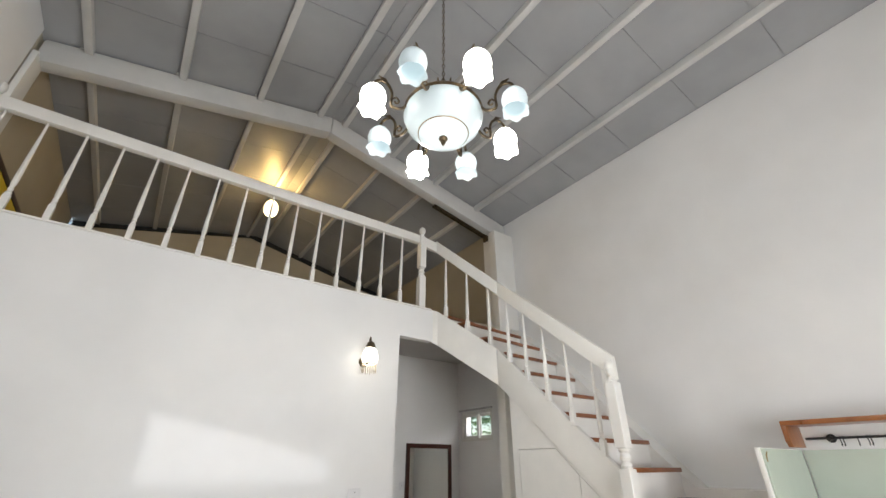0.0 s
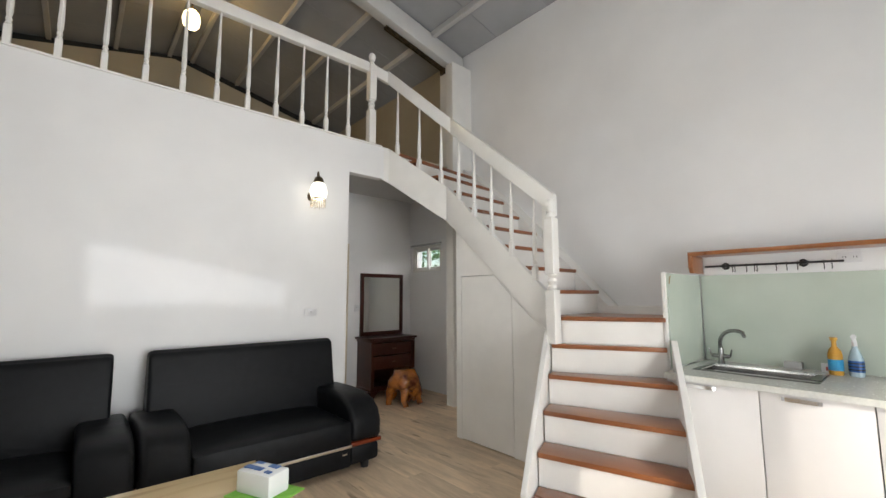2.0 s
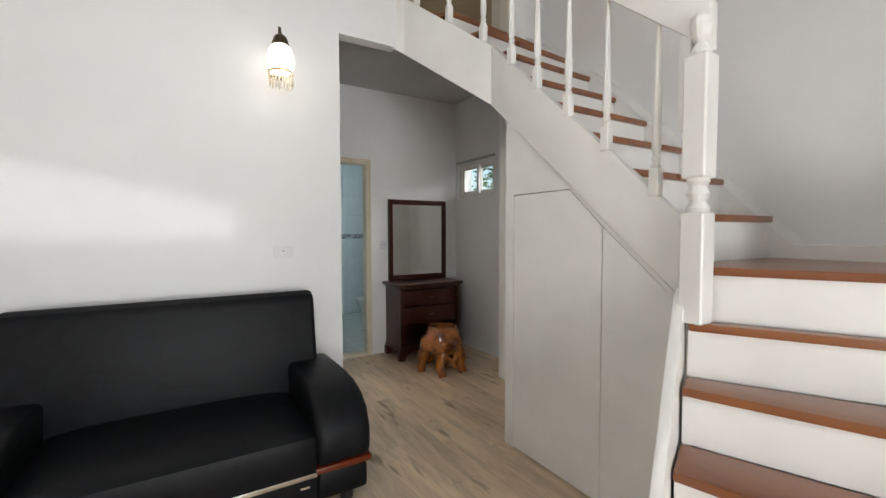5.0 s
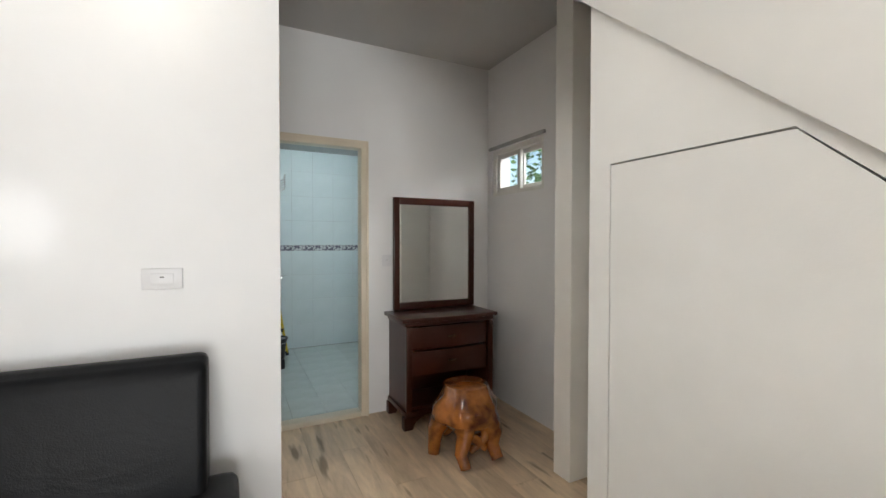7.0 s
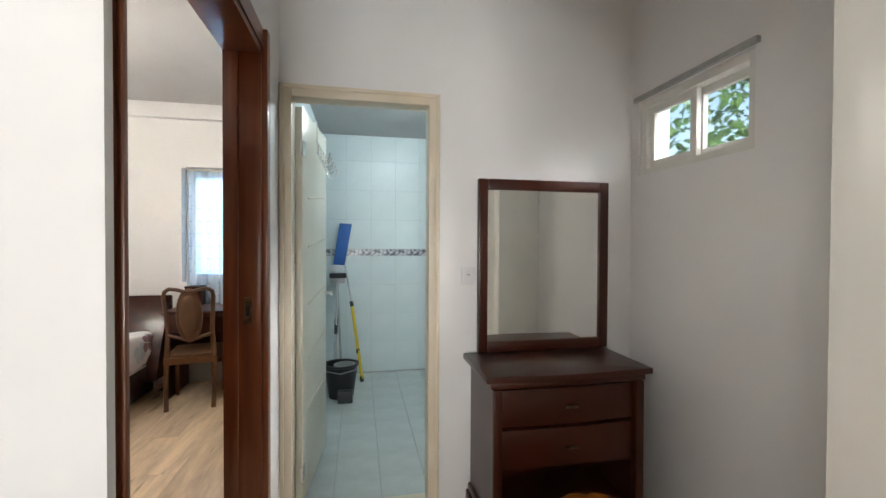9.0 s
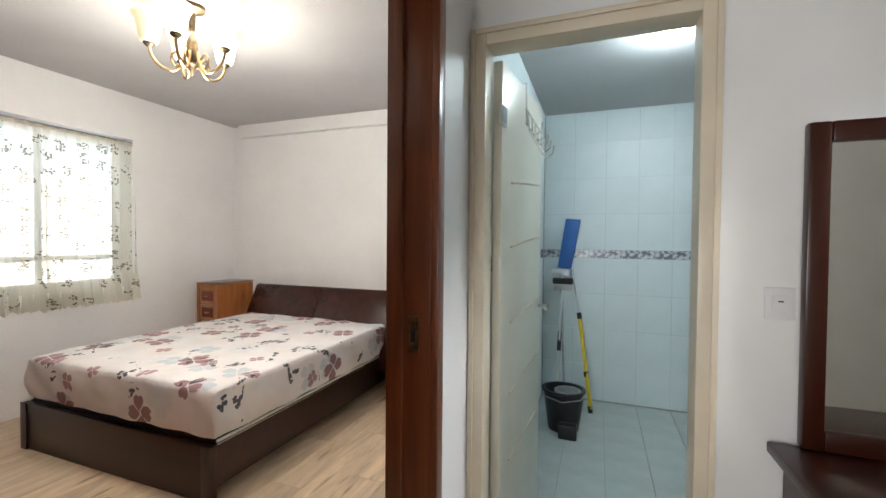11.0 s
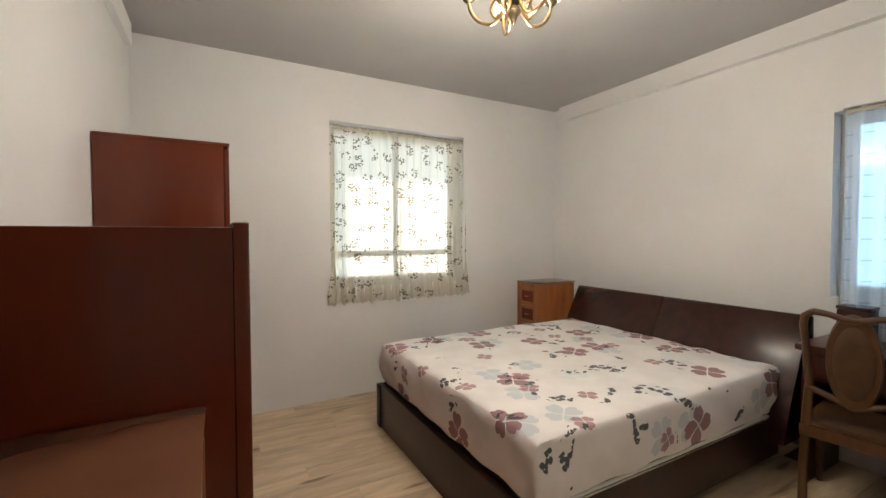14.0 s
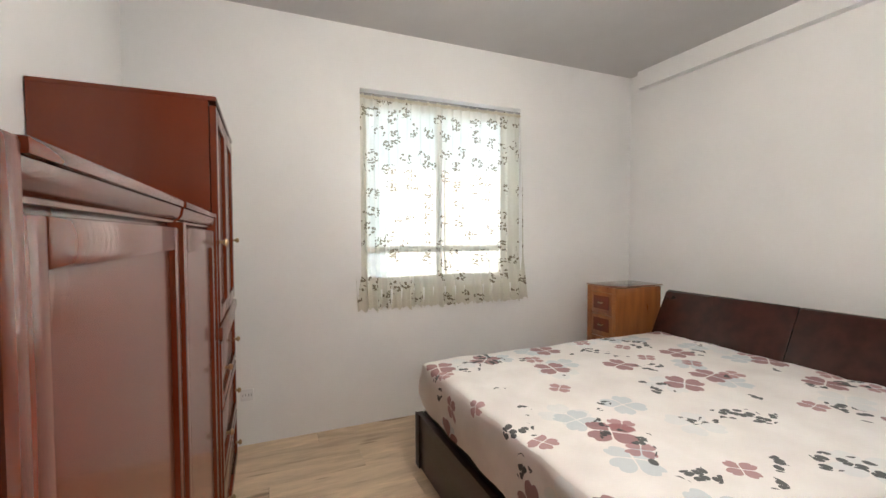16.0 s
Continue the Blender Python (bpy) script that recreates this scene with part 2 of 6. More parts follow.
def floral():
    m = noise_mat("floral_sheet", (0.72, 0.68, 0.66), (0.80, 0.77, 0.75), 5, 0.8, 0.004, fine=9)
    t = m.node_tree
    b = t.nodes["Principled BSDF"]
    uv = t.nodes.new("ShaderNodeUVMap").outputs[0]
    wob = t.nodes.new("ShaderNodeTexNoise")
    wob.inputs["Scale"].default_value = 9
    t.links.new(uv, wob.inputs["Vector"])
    uv2 = wire(t, "ShaderNodeVectorMath", op="MULTIPLY_ADD", i0=wob.outputs["Color"], i1=(0.022, 0.022, 0), i2=uv).outputs[0]
    col = b.inputs["Base Color"].links[0].from_socket
    for cell, petals, size, seed, keep, c, st in ((0.36, 4, 0.36, 3.1, 0.5, (0.62, 0.66, 0.68), 0.45), (0.27, 4, 0.42, 7.7, 0.42, (0.48, 0.55, 0.59), 0.7),
                                                  (0.33, 4, 0.36, 1.3, 0.55, (0.26, 0.10, 0.11), 0.85), (0.19, 4, 0.36, 5.9, 0.20, (0.34, 0.14, 0.15), 0.8)):
        fac, rnd, ln = flowers(t, uv2, cell, petals, size, seed, keep, 0.35, 0.022)
        col = over(t, fac, col, c, st)
    big = t.nodes.new("ShaderNodeTexNoise")
    big.inputs["Scale"].default_value = 4.2
    t.links.new(uv, big.inputs["Vector"])
    gate = wire(t, "ShaderNodeMath", op="GREATER_THAN", i0=big.outputs["Fac"], i1=0.60)
    fac, rnd, ln = flowers(t, uv2, 0.046, 2, 0.58, 4.4, 0.75, 0.15)
    fac = wire(t, "ShaderNodeMath", op="MULTIPLY", i0=fac, i1=gate.outputs[0]).outputs[0]
    col = over(t, fac, col, (0.045, 0.05, 0.055), 0.92)
    t.links.new(col, b.inputs["Base Color"])
    return m


def sheer(name, clear, base, sprigs, dashes=False):
    m, t, b = nodes(name, 0.85)
    n, l = t.nodes, t.links
    uv = n.new("ShaderNodeUVMap").outputs[0]
    rgb = n.new("ShaderNodeRGB")
    rgb.outputs[0].default_value = (*base, 1)
    col = rgb.outputs[0]
    if sprigs:
        wob = n.new("ShaderNodeTexNoise")
        wob.inputs["Scale"].default_value = 16
        l.new(uv, wob.inputs["Vector"])
        uv2 = wire(t, "ShaderNodeVectorMath", op="MULTIPLY_ADD", i0=wob.outputs["Color"], i1=(0.02, 0.02, 0), i2=uv).outputs[0]
        gatef, rnd, ln = flowers(t, uv2, 0.125, 2, 0.52, 2.2, 0.8, 0.45)
        f1, rnd, ln = flowers(t, uv2, 0.020, 2, 0.62, 8.2, 0.6, 0.25)
        fac = wire(t, "ShaderNodeMath", op="MULTIPLY", i0=f1, i1=gatef).outputs[0]
        col = over(t, fac, col, (0.15, 0.11, 0.055), 0.80)
    if dashes:
        sx = n.new("ShaderNodeSeparateXYZ")
        l.new(uv, sx.inputs[0])
        masks = []
        for k, step, share in ((0, 0.085, 0.42), (1, 0.118, 0.075)):
            q = wire(t, "ShaderNodeMath", op="MULTIPLY", i0=sx.outputs[k], i1=1 / step)
            fr = wire(t, "ShaderNodeMath", op="FRACT", i0=q.outputs[0])
            masks.append(wire(t, "ShaderNodeMath", op="LESS_THAN", i0=fr.outputs[0], i1=share).outputs[0])
        fac = wire(t, "ShaderNodeMath", op="MULTIPLY", i0=masks[0], i1=masks[1]).outputs[0]
        col = over(t, fac, col, (0.30, 0.42, 0.58), 0.45)
    tr, di, tl = n.new("ShaderNodeBsdfTransparent"), n.new("ShaderNodeBsdfDiffuse"), n.new("ShaderNodeBsdfTranslucent")
    l.new(col, di.inputs[0])
    l.new(col, tl.inputs[0])
    l.new(col, tr.inputs[0])
    m1, m2 = n.new("ShaderNodeMixShader"), n.new("ShaderNodeMixShader")
    m1.inputs[0].default_value = 0.5
    l.new(di.outputs[0], m1.inputs[1])
    l.new(tl.outputs[0], m1.inputs[2])
    m2.inputs[0].default_value = clear
    l.new(m1.outputs[0], m2.inputs[1])
    l.new(tr.outputs[0], m2.inputs[2])
    l.new(m2.outputs[0], n["Material Output"].inputs[0])
    return m


FLORAL = floral()
# backdrop glows: outdoor light and shade put into colour and strength
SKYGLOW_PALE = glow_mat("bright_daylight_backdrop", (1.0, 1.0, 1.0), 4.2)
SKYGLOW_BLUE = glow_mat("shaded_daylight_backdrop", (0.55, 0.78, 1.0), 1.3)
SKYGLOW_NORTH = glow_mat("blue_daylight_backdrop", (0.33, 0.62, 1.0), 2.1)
CURTAINA = sheer("sheer_sprigged", 0.25, (0.84, 0.82, 0.74), True)
CURTAINB = sheer("sheer_white", 0.42, (0.80, 0.88, 0.95), False, True)


MAHOGD = noise_mat("dark_mahogany", (0.030, 0.006, 0.0025), (0.050, 0.010, 0.004), 3, 0.27, 0.00003, stretch=(1, 1, 0.35), coat=0.10)
even_gloss(MAHOGD, 0.30)
GREENC = noise_mat("green_mat", (0.20, 0.52, 0.05), (0.26, 0.60, 0.08), 30, 0.6)
DCHROME = noise_mat("dark_chrome", (0.25, 0.25, 0.25), (0.35, 0.35, 0.35), 10, 0.18, 0.0001, metal=1.0)
AMBER = noise_mat("amber_liquid_plastic", (0.55, 0.28, 0.03), (0.65, 0.36, 0.06), 10, 0.15)
BLUE2 = noise_mat("bright_blue_label", (0.02, 0.28, 0.55), (0.03, 0.34, 0.62), 10, 0.3)
PALEB = noise_mat("pale_blue_plastic", (0.45, 0.60, 0.68), (0.52, 0.66, 0.74), 10, 0.15)
REDC = noise_mat("red_print", (0.45, 0.05, 0.04), (0.5, 0.07, 0.05), 10, 0.5)
PINKC = noise_mat("pink_paper", (0.75, 0.50, 0.46), (0.80, 0.56, 0.52), 10, 0.6)
LEATHB = noise_mat("brown_leatherette", (0.030, 0.009, 0.007), (0.046, 0.014, 0.011), 14, 0.27, 0.0006, fine=260)
even_gloss(LEATHB, 0.26)
CHAIRW = noise_mat("brown_chair_wood", (0.058, 0.022, 0.007), (0.095, 0.038, 0.012), 9, 0.35, 0.0003, stretch=(3, 3, 0.5), coat=0.2)
PADB = noise_mat("brown_pad", (0.055, 0.023, 0.008), (0.08, 0.035, 0.012), 16, 0.5, 0.0008)
BRASSD = noise_mat("dark_brass", (0.25, 0.17, 0.09), (0.38, 0.28, 0.16), 20, 0.3, 0.0003, metal=1.0)
CERAMIC = noise_mat("white_ceramic", (0.78, 0.80, 0.80), (0.82, 0.84, 0.84), 3, 0.08, 0.0001)
BARK = noise_mat("bark", (0.06, 0.045, 0.03), (0.12, 0.09, 0.06), 12, 0.9, 0.01)
LEAF = noise_mat("leaves", (0.035, 0.09, 0.02), (0.09, 0.20, 0.04), 2.5, 0.5)
BORDER = noise_mat("border_tile_print", (0.16, 0.15, 0.20), (0.62, 0.64, 0.66), 32, 0.2, 0.0004, lo=0.42, hi=0.55)
LITW = glow_mat("lit_ribbed_glass", (1, 0.93, 0.78), 1.9)
# for the two unlit shades, warm light put in as a weak glow
WARMDIM = glow_mat("warm_glowing_unlit_glass", (1, 0.82, 0.50), 0.30, (0.72, 0.66, 0.46))
CRYSTAL, _t, _b = nodes("crystal", 0.05)
_b.inputs["Base Color"].default_value = (0.95, 0.85, 0.7, 1)
_b.inputs["Transmission Weight"].default_value = 0.7
SMOKEG = noise_mat("glass_plate_on_wood", (0.17, 0.07, 0.04), (0.22, 0.10, 0.06), 3, 0.06, 0.00005)


def plank_mat():
    m, t, b = nodes("wood_plank", 0.42)
    n, l = t.nodes, t.links
    co = n.new("ShaderNodeTexCoord")
    oi = n.new("ShaderNodeObjectInfo")
    gp = n.new("ShaderNodeNewGeometry")
    rnd = wire(t, "ShaderNodeMath", op="ADD", i0=oi.outputs["Random"], i1=gp.outputs["Random Per Island"])
    shift = wire(t, "ShaderNodeVectorMath", op="SCALE", i0=(17.0, 31.0, 9.0))
    l.new(rnd.outputs[0], shift.inputs[3])
    v = wire(t, "ShaderNodeVectorMath", op="MULTIPLY_ADD", i0=co.outputs["Object"], i1=(1, 0.16, 1), i2=shift.outputs[0])
    n1, n2, n3 = n.new("ShaderNodeTexNoise"), n.new("ShaderNodeTexNoise"), n.new("ShaderNodeTexNoise")
    n1.inputs["Scale"].default_value, n1.inputs["Detail"].default_value, n1.inputs["Distortion"].default_value = 9, 8, 1.2
    n2.inputs["Scale"].default_value, n2.inputs["Detail"].default_value = 60, 6
    n3.inputs["Scale"].default_value = 14
    for q in (n1, n2, n3):
        l.new(v.outputs[0], q.inputs["Vector"])
    cr = n.new("ShaderNodeValToRGB")
    cr.color_ramp.elements[0].position, cr.color_ramp.elements[1].position = 0.28, 0.72
    cr.color_ramp.elements[0].color, cr.color_ramp.elements[1].color = (*PLANK_DARK, 1), (*PLANK_LIGHT, 1)
    mixf = wire(t, "ShaderNodeMath", op="MULTIPLY_ADD", i0=n2.outputs["Fac"], i1=0.35, i2=n1.outputs["Fac"])
    sub = wire(t, "ShaderNodeMath", op="SUBTRACT", i0=mixf.outputs[0], i1=0.17)
    l.new(sub.outputs[0], cr.inputs[0])
    knot = n.new("ShaderNodeValToRGB")
    knot.color_ramp.elements[0].position, knot.color_ramp.elements[1].position = 0.27, 0.36
    knot.color_ramp.elements[0].color, knot.color_ramp.elements[1].color = (0.45, 0.42, 0.38, 1), (1, 1, 1, 1)
    l.new(n3.outputs["Fac"], knot.inputs[0])
    hs = n.new("ShaderNodeHueSaturation")
    val = n.new("ShaderNodeMapRange")
    val.inputs["To Min"].default_value, val.inputs["To Max"].default_value = 0.90, 1.10
    l.new(oi.outputs["Random"], val.inputs["Value"])
    l.new(val.outputs[0], hs.inputs["Value"])
    mu = n.new("ShaderNodeMix")
    mu.data_type, mu.blend_type = "RGBA", "MULTIPLY"
    mu.inputs[0].default_value = 1.0
    l.new(cr.outputs[0], mu.inputs[6])
    l.new(knot.outputs[0], mu.inputs[7])
    l.new(mu.outputs[2], hs.inputs["Color"])
    l.new(hs.outputs[0], b.inputs["Base Color"])
    bp = n.new("ShaderNodeBump")
    bp.inputs["Strength"].default_value, bp.inputs["Distance"].default_value = 0.35, 0.0008
    l.new(n2.outputs["Fac"], bp.inputs["Height"])
    l.new(bp.outputs[0], b.inputs["Normal"])
    return m


PLANK_DARK, PLANK_LIGHT = (0.46, 0.345, 0.235), (0.75, 0.58, 0.40)
PLANK = plank_mat()

# ---- building blocks ----
def box(bm, x0, y0, z0, x1, y1, z1):
    vs = [bm.verts.new((x, y, z)) for z in (z0, z1) for x, y in ((x0, y0), (x1, y0), (x1, y1), (x0, y1))]
    for f in ((0, 3, 2, 1), (4, 5, 6, 7), (0, 1, 5, 4), (1, 2, 6, 5), (2, 3, 7, 6), (3, 0, 4, 7)):
        bm.faces.new([vs[i] for i in f])
    return bm


def boxes(*rows):
    bm = bmesh.new()
    for r in rows:
        box(bm, *r)
    return bm


def rings(bm, circles, close=True):
    """Skins a list of rings of equally many points; caps both ends."""
    made = [[bm.verts.new(p) for p in ring] for ring in circles]
    n = len(made[0])
    for a, b in zip(made, made[1:]):
        for i in range(n):
            bm.faces.new((a[i], a[(i + 1) % n], b[(i + 1) % n], b[i]))
    if close:
        bm.faces.new(made[0][::-1])
        bm.faces.new(made[-1])
    return bm


def lathe(profile, n=16, at=(0, 0, 0), bm=None, close=True):
    """A turned shape from (radius, z) rows."""
    bm = bm or bmesh.new()
    return rings(bm, [[(at[0] + r * math.cos(a), at[1] + r * math.sin(a), at[2] + z) for a in [2 * math.pi * i / n for i in range(n)]] for r, z in profile], close)


def tube(points, r, n=8, bm=None):
    """A round bar along points; r is one radius or one a point."""
    bm = bm or bmesh.new()
    pts = [Vector(p) for p in points]
    rs = r if isinstance(r, (list, tuple)) else [r] * len(pts)
    out = []
    side = None
    for i, p in enumerate(pts):
        d = (pts[min(i + 1, len(pts) - 1)] - pts[max(i - 1, 0)]).normalized()
        if side is None:
            side = d.cross(Vector((0, 0, 1)) if abs(d.z) < 0.9 else Vector((1, 0, 0))).normalized()
        side = (side - d * side.dot(d)).normalized()
        up = d.cross(side)
        out.append([p + (side * math.cos(a) + up * math.sin(a)) * rs[i] for a in [2 * math.pi * k / n for k in range(n)]])
    return rings(bm, out)


def smooth_line(points, steps=4):
    """Points along a soft curve through all the given ones."""
    pts = [Vector(p) for p in points]
    pts = [pts[0]] + pts + [pts[-1]]
    out = []
    for a, b, c, d in zip(pts, pts[1:], pts[2:], pts[3:]):
        for k in range(steps):
            t = k / steps
            out.append(0.5 * (2 * b + (c - a) * t + (2 * a - 5 * b + 4 * c - d) * t * t + (3 * b - a - 3 * c + d) * t ** 3))
    return out + [pts[-1]]


def prism(points, way, bm=None):
    """A flat outline pushed along the vector way."""
    bm = bm or bmesh.new()
    way = Vector(way)
    return rings(bm, [[Vector(p) for p in points], [Vector(p) + way for p in points]])


def part(name, bm, mat, parent=None, label="", bevel=0.0, smooth=False, segs=2):
    bmesh.ops.recalc_face_normals(bm, faces=bm.faces[:])
    if bevel:
        es = [e for e in bm.edges if len(e.link_faces) == 2 and e.calc_face_angle(0) > 0.6]
        bmesh.ops.bevel(bm, geom=es, offset=bevel, segments=segs, profile=0.6, affect="EDGES", clamp_overlap=True)
    me = bpy.data.meshes.new(name)
    bm.to_mesh(me)
    bm.free()
    me.materials.append(mat)
    if smooth or bevel:
        for p in me.polygons:
            p.use_smooth = True
        me.set_sharp_from_angle(angle=radians(50 if smooth else 40))
    ob = new(name, me)
    if parent:
        ob.parent = parent
    if label:
        ob["label"] = label
    return ob


def thing(name, at, turn=0, label="", category="", group=""):
    e = new(name)
    e.empty_display_size = 0.1
    e.matrix_world = pose(*at, 0, 0, turn)
    return tagged(e, label, category, group)


def setting(name, bm, mat, bevel=0.0):
    return tagged(part(name, bm, mat, bevel=bevel), kind="structure")


# ---- the place ----
WEST, EAST, FRONT, SOFAW, BATHW, BEDN, BATHN = -0.55, 4.86, -1.2, 5.0, 6.37, 8.68, 8.68
LOFT, VCEIL, BCEIL, NORTH = 3.02, 2.80, 2.63, 9.0
RIDGE_X, RIDGE_Z, SLOPE = 2.0, 5.32, 0.216
PURLINS = (-0.72, -0.30, 0.42, 1.15, 1.83, 2.15, 2.85, 3.55, 4.29, 4.95)


def roof_z(x):
    return RIDGE_Z - SLOPE * abs(x - RIDGE_X)


def pane(name, bm, parent=None):
    ob = part(name, bm, GLASS, parent)
    ob.visible_shadow = False
    return ob


setting("ground", boxes((-60, -60, -0.4, 60, 60, -0.2)), noise_mat("outside_ground", (0.08, 0.09, 0.05), (0.16, 0.15, 0.10), 2, 0.9))
setting("floor", boxes((-0.8, -1.4, -0.19, 5.05, 6.44, -0.006), (-0.8, 6.44, -0.19, 3.0, 8.95, -0.006)), FLOORBASE)
bath_floor = setting("floor_bathroom", boxes((3.0, 6.44, -0.19, 5.05, 9.0, -0.014)), GROUT)
setting("wall_sofa", boxes((WEST, SOFAW, -0.006, 3.038, 5.022, 3.00)), WALL)
setting("wall_over_passage", boxes((3.038, 5.0, 2.645, 3.46, 5.10, 3.00)), WALL)
setting("wall_east", boxes((EAST, -1.4, -0.19, 5.05, 5.04, 4.70)), WALL)
setting("wall_vestibule_east", boxes((EAST, 5.04, -0.19, 5.05, 9.0, 1.70), (EAST, 5.04, 2.09, 5.05, 9.0, 4.70),
        (EAST, 5.04, 1.70, 5.05, 5.64, 2.09), (EAST, 6.31, 1.70, 5.05, 9.0, 2.09)), WALL)
setting("wall_bathroom", boxes((3.03, BATHW, -0.006, 3.05, 6.44, VCEIL), (3.76, BATHW, -0.006, EAST, 6.44, VCEIL), (3.05, BATHW, 2.04, 3.76, 6.44, VCEIL)), WALL)
JN = 5.985
setting("wall_bedroom_east", boxes((2.90, 5.024, 2.101, 3.03, JN + 0.05, VCEIL), (2.90, JN + 0.05, -0.006, 3.03, 6.44, VCEIL), (2.90, 6.44, -0.006, 2.96, 8.68, VCEIL)), WALL)
setting("wall_bedroom_west", boxes((-0.8, 5.022, -0.006, WEST, 6.30, VCEIL), (-0.8, 7.545, -0.006, WEST, NORTH, VCEIL), (-0.8, 6.30, -0.006, WEST, 7.545, 0.90), (-0.8, 6.30, 2.235, WEST, 7.545, VCEIL)), WALL)
setting("wall_bedroom_north", boxes((WEST, BEDN, -0.006, 1.74, NORTH, VCEIL), (2.62, BEDN, -0.006, 2.96, NORTH, VCEIL), (1.74, BEDN, -0.006, 2.62, NORTH, 0.95), (1.74, BEDN, 2.035, 2.62, NORTH, VCEIL)), WALL)
setting("wall_west", boxes((-0.8, -1.4, -0.006, WEST - 0.05, 5.04, 4.75)), WALL)
gable = bmesh.new()
# gable with an added, unseen slot that shapes the sofa wall's light patch
G0, G1 = 1.34, 2.105
prism([(-0.8, FRONT, 3.2), (EAST, FRONT, 3.2), (EAST, FRONT, 3.81), (-0.8, FRONT, 3.81)], (0, -0.2, 0), gable)
prism([(-0.8, FRONT, 3.81), (G0, FRONT, 3.81), (G0, FRONT, roof_z(G0)), (-0.8, FRONT, roof_z(-0.8))], (0, -0.2, 0), gable)
prism([(G0, FRONT, 4.15), (G1, FRONT, 3.99), (G1, FRONT, roof_z(G1)), (2.0, FRONT, RIDGE_Z), (G0, FRONT, roof_z(G0))], (0, -0.2, 0), gable)
prism([(G1, FRONT, 3.81), (EAST, FRONT, 3.81), (EAST, FRONT, roof_z(EAST)), (G1, FRONT, roof_z(G1))], (0, -0.2, 0), gable)
# the second box is an unseen pier, added to shade part of the cabinets
for r in ((-0.8, -1.4, -0.006, 1.28, FRONT, 2.14), (1.82, -1.4, -0.006, 2.42, FRONT, 2.14), (3.3, -1.4, -0.006, EAST, FRONT, 2.14), (-0.8, -1.4, 2.14, EAST, FRONT, 3.2)):
    box(gable, *r)
setting("wall_front", gable, WALL)
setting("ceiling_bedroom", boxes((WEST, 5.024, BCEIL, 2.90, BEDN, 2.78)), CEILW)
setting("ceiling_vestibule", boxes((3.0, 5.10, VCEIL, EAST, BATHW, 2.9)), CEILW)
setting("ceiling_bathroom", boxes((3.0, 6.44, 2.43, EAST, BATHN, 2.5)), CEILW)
setting("floor_loft", boxes((-0.8, 5.04, 2.9, 3.45, NORTH, LOFT), (3.45, 5.10, 2.9, EAST, NORTH, LOFT)), LOFTW)
setting("beam_bedroom_north", boxes((-0.42, BEDN - 0.065, 2.487, 2.9, BEDN - 0.002, BCEIL - 0.002)), WALL)
setting("beam_bedroom_south", boxes((WEST + 0.13, 5.024, 2.49, 2.9, 5.060, BCEIL - 0.002)), WALL)
setting("wall_loft_gap", prism([(-0.6, 8.96, LOFT), (EAST, 8.96, LOFT), (EAST, 8.96, roof_z(EAST)), (2.0, 8.96, RIDGE_Z), (-0.6, 8.96, roof_z(-0.6))], (0, 0.04, 0)), GAPD)
lg = prism([(-0.6, 8.87, LOFT), (EAST, 8.87, LOFT), (EAST, 8.87, 4.55), (1.90, 8.87, 5.20), (-0.6, 8.87, 4.62)], (0, 0.08, 0))
setting("wall_loft_north", lg, LOFTW)
setting("wall_loft_west", boxes((-0.8, 5.10, LOFT, -0.62, 8.87, 4.75)), LOFTW)
setting("wall_loft_east_lining", boxes((EAST - 0.03, 5.30, LOFT, EAST - 0.002, 8.87, 4.695)), LOFTW)

# roof of panels between purlins
roof = bmesh.new()
for s in (-1, 1):
    xe = RIDGE_X + s * 3.2
    prism([(RIDGE_X, -1.5, RIDGE_Z + 0.012), (xe, -1.5, roof_z(xe) + 0.012), (xe, -1.5, roof_z(xe) + 0.1), (RIDGE_X, -1.5, RIDGE_Z + 0.1)], (0, 10.6, 0), roof)
xs = list(PURLINS[:-1])
xs.append(RIDGE_X)
xs = sorted(xs) + [EAST]
for x0, x1 in zip(xs, xs[1:]):
    if x1 - x0 < 0.1:
        continue
    for k in range(14):
        y0, y1 = -1.45 + 0.775 * k + 0.55, -1.45 + 0.775 * (k + 1) + 0.55
        if y1 > 9.2:
            continue
        a, b = x0 + 0.004, x1 - 0.004
        prism([(a, y0 + 0.003, roof_z(a)), (b, y0 + 0.003, roof_z(b)), (b, y0 + 0.003, roof_z(b) + 0.012), (a, y0 + 0.003, roof_z(a) + 0.012)], (0, y1 - y0 - 0.006, 0), roof)
setting("ceiling_roof", roof, ROOFP)
for x in PURLINS:
    z = roof_z(x)
    setting("purlin", boxes((x - 0.03, -1.2, z - 0.075, x + 0.035, 5.13, z + 0.004), (x - 0.025, 5.29, z - 0.075, x + 0.03, 8.87, z + 0.004)), STEEL, bevel=0.006)
    if -0.5 < x < 4.5:
        # small bolts of the purlin at the beam
        setting("purlin_bolt", lathe([(0.012, 0), (0.012, 0.02)], 8, (x - 0.05, 5.10, z - 0.06)), STEEL)
frame_bm = bmesh.new()
D = 0.055
for s, xe in ((-1, -0.60), (1, 4.858)):
    prism([(RIDGE_X, 5.13, RIDGE_Z - 0.02), (xe, 5.13, roof_z(xe) - 0.02), (xe, 5.13, roof_z(xe) - 0.28), (RIDGE_X, 5.13, RIDGE_Z - 0.27)], (0, 0.16, 0), frame_bm)
setting("beam_main", frame_bm, STEEL, bevel=0.03)
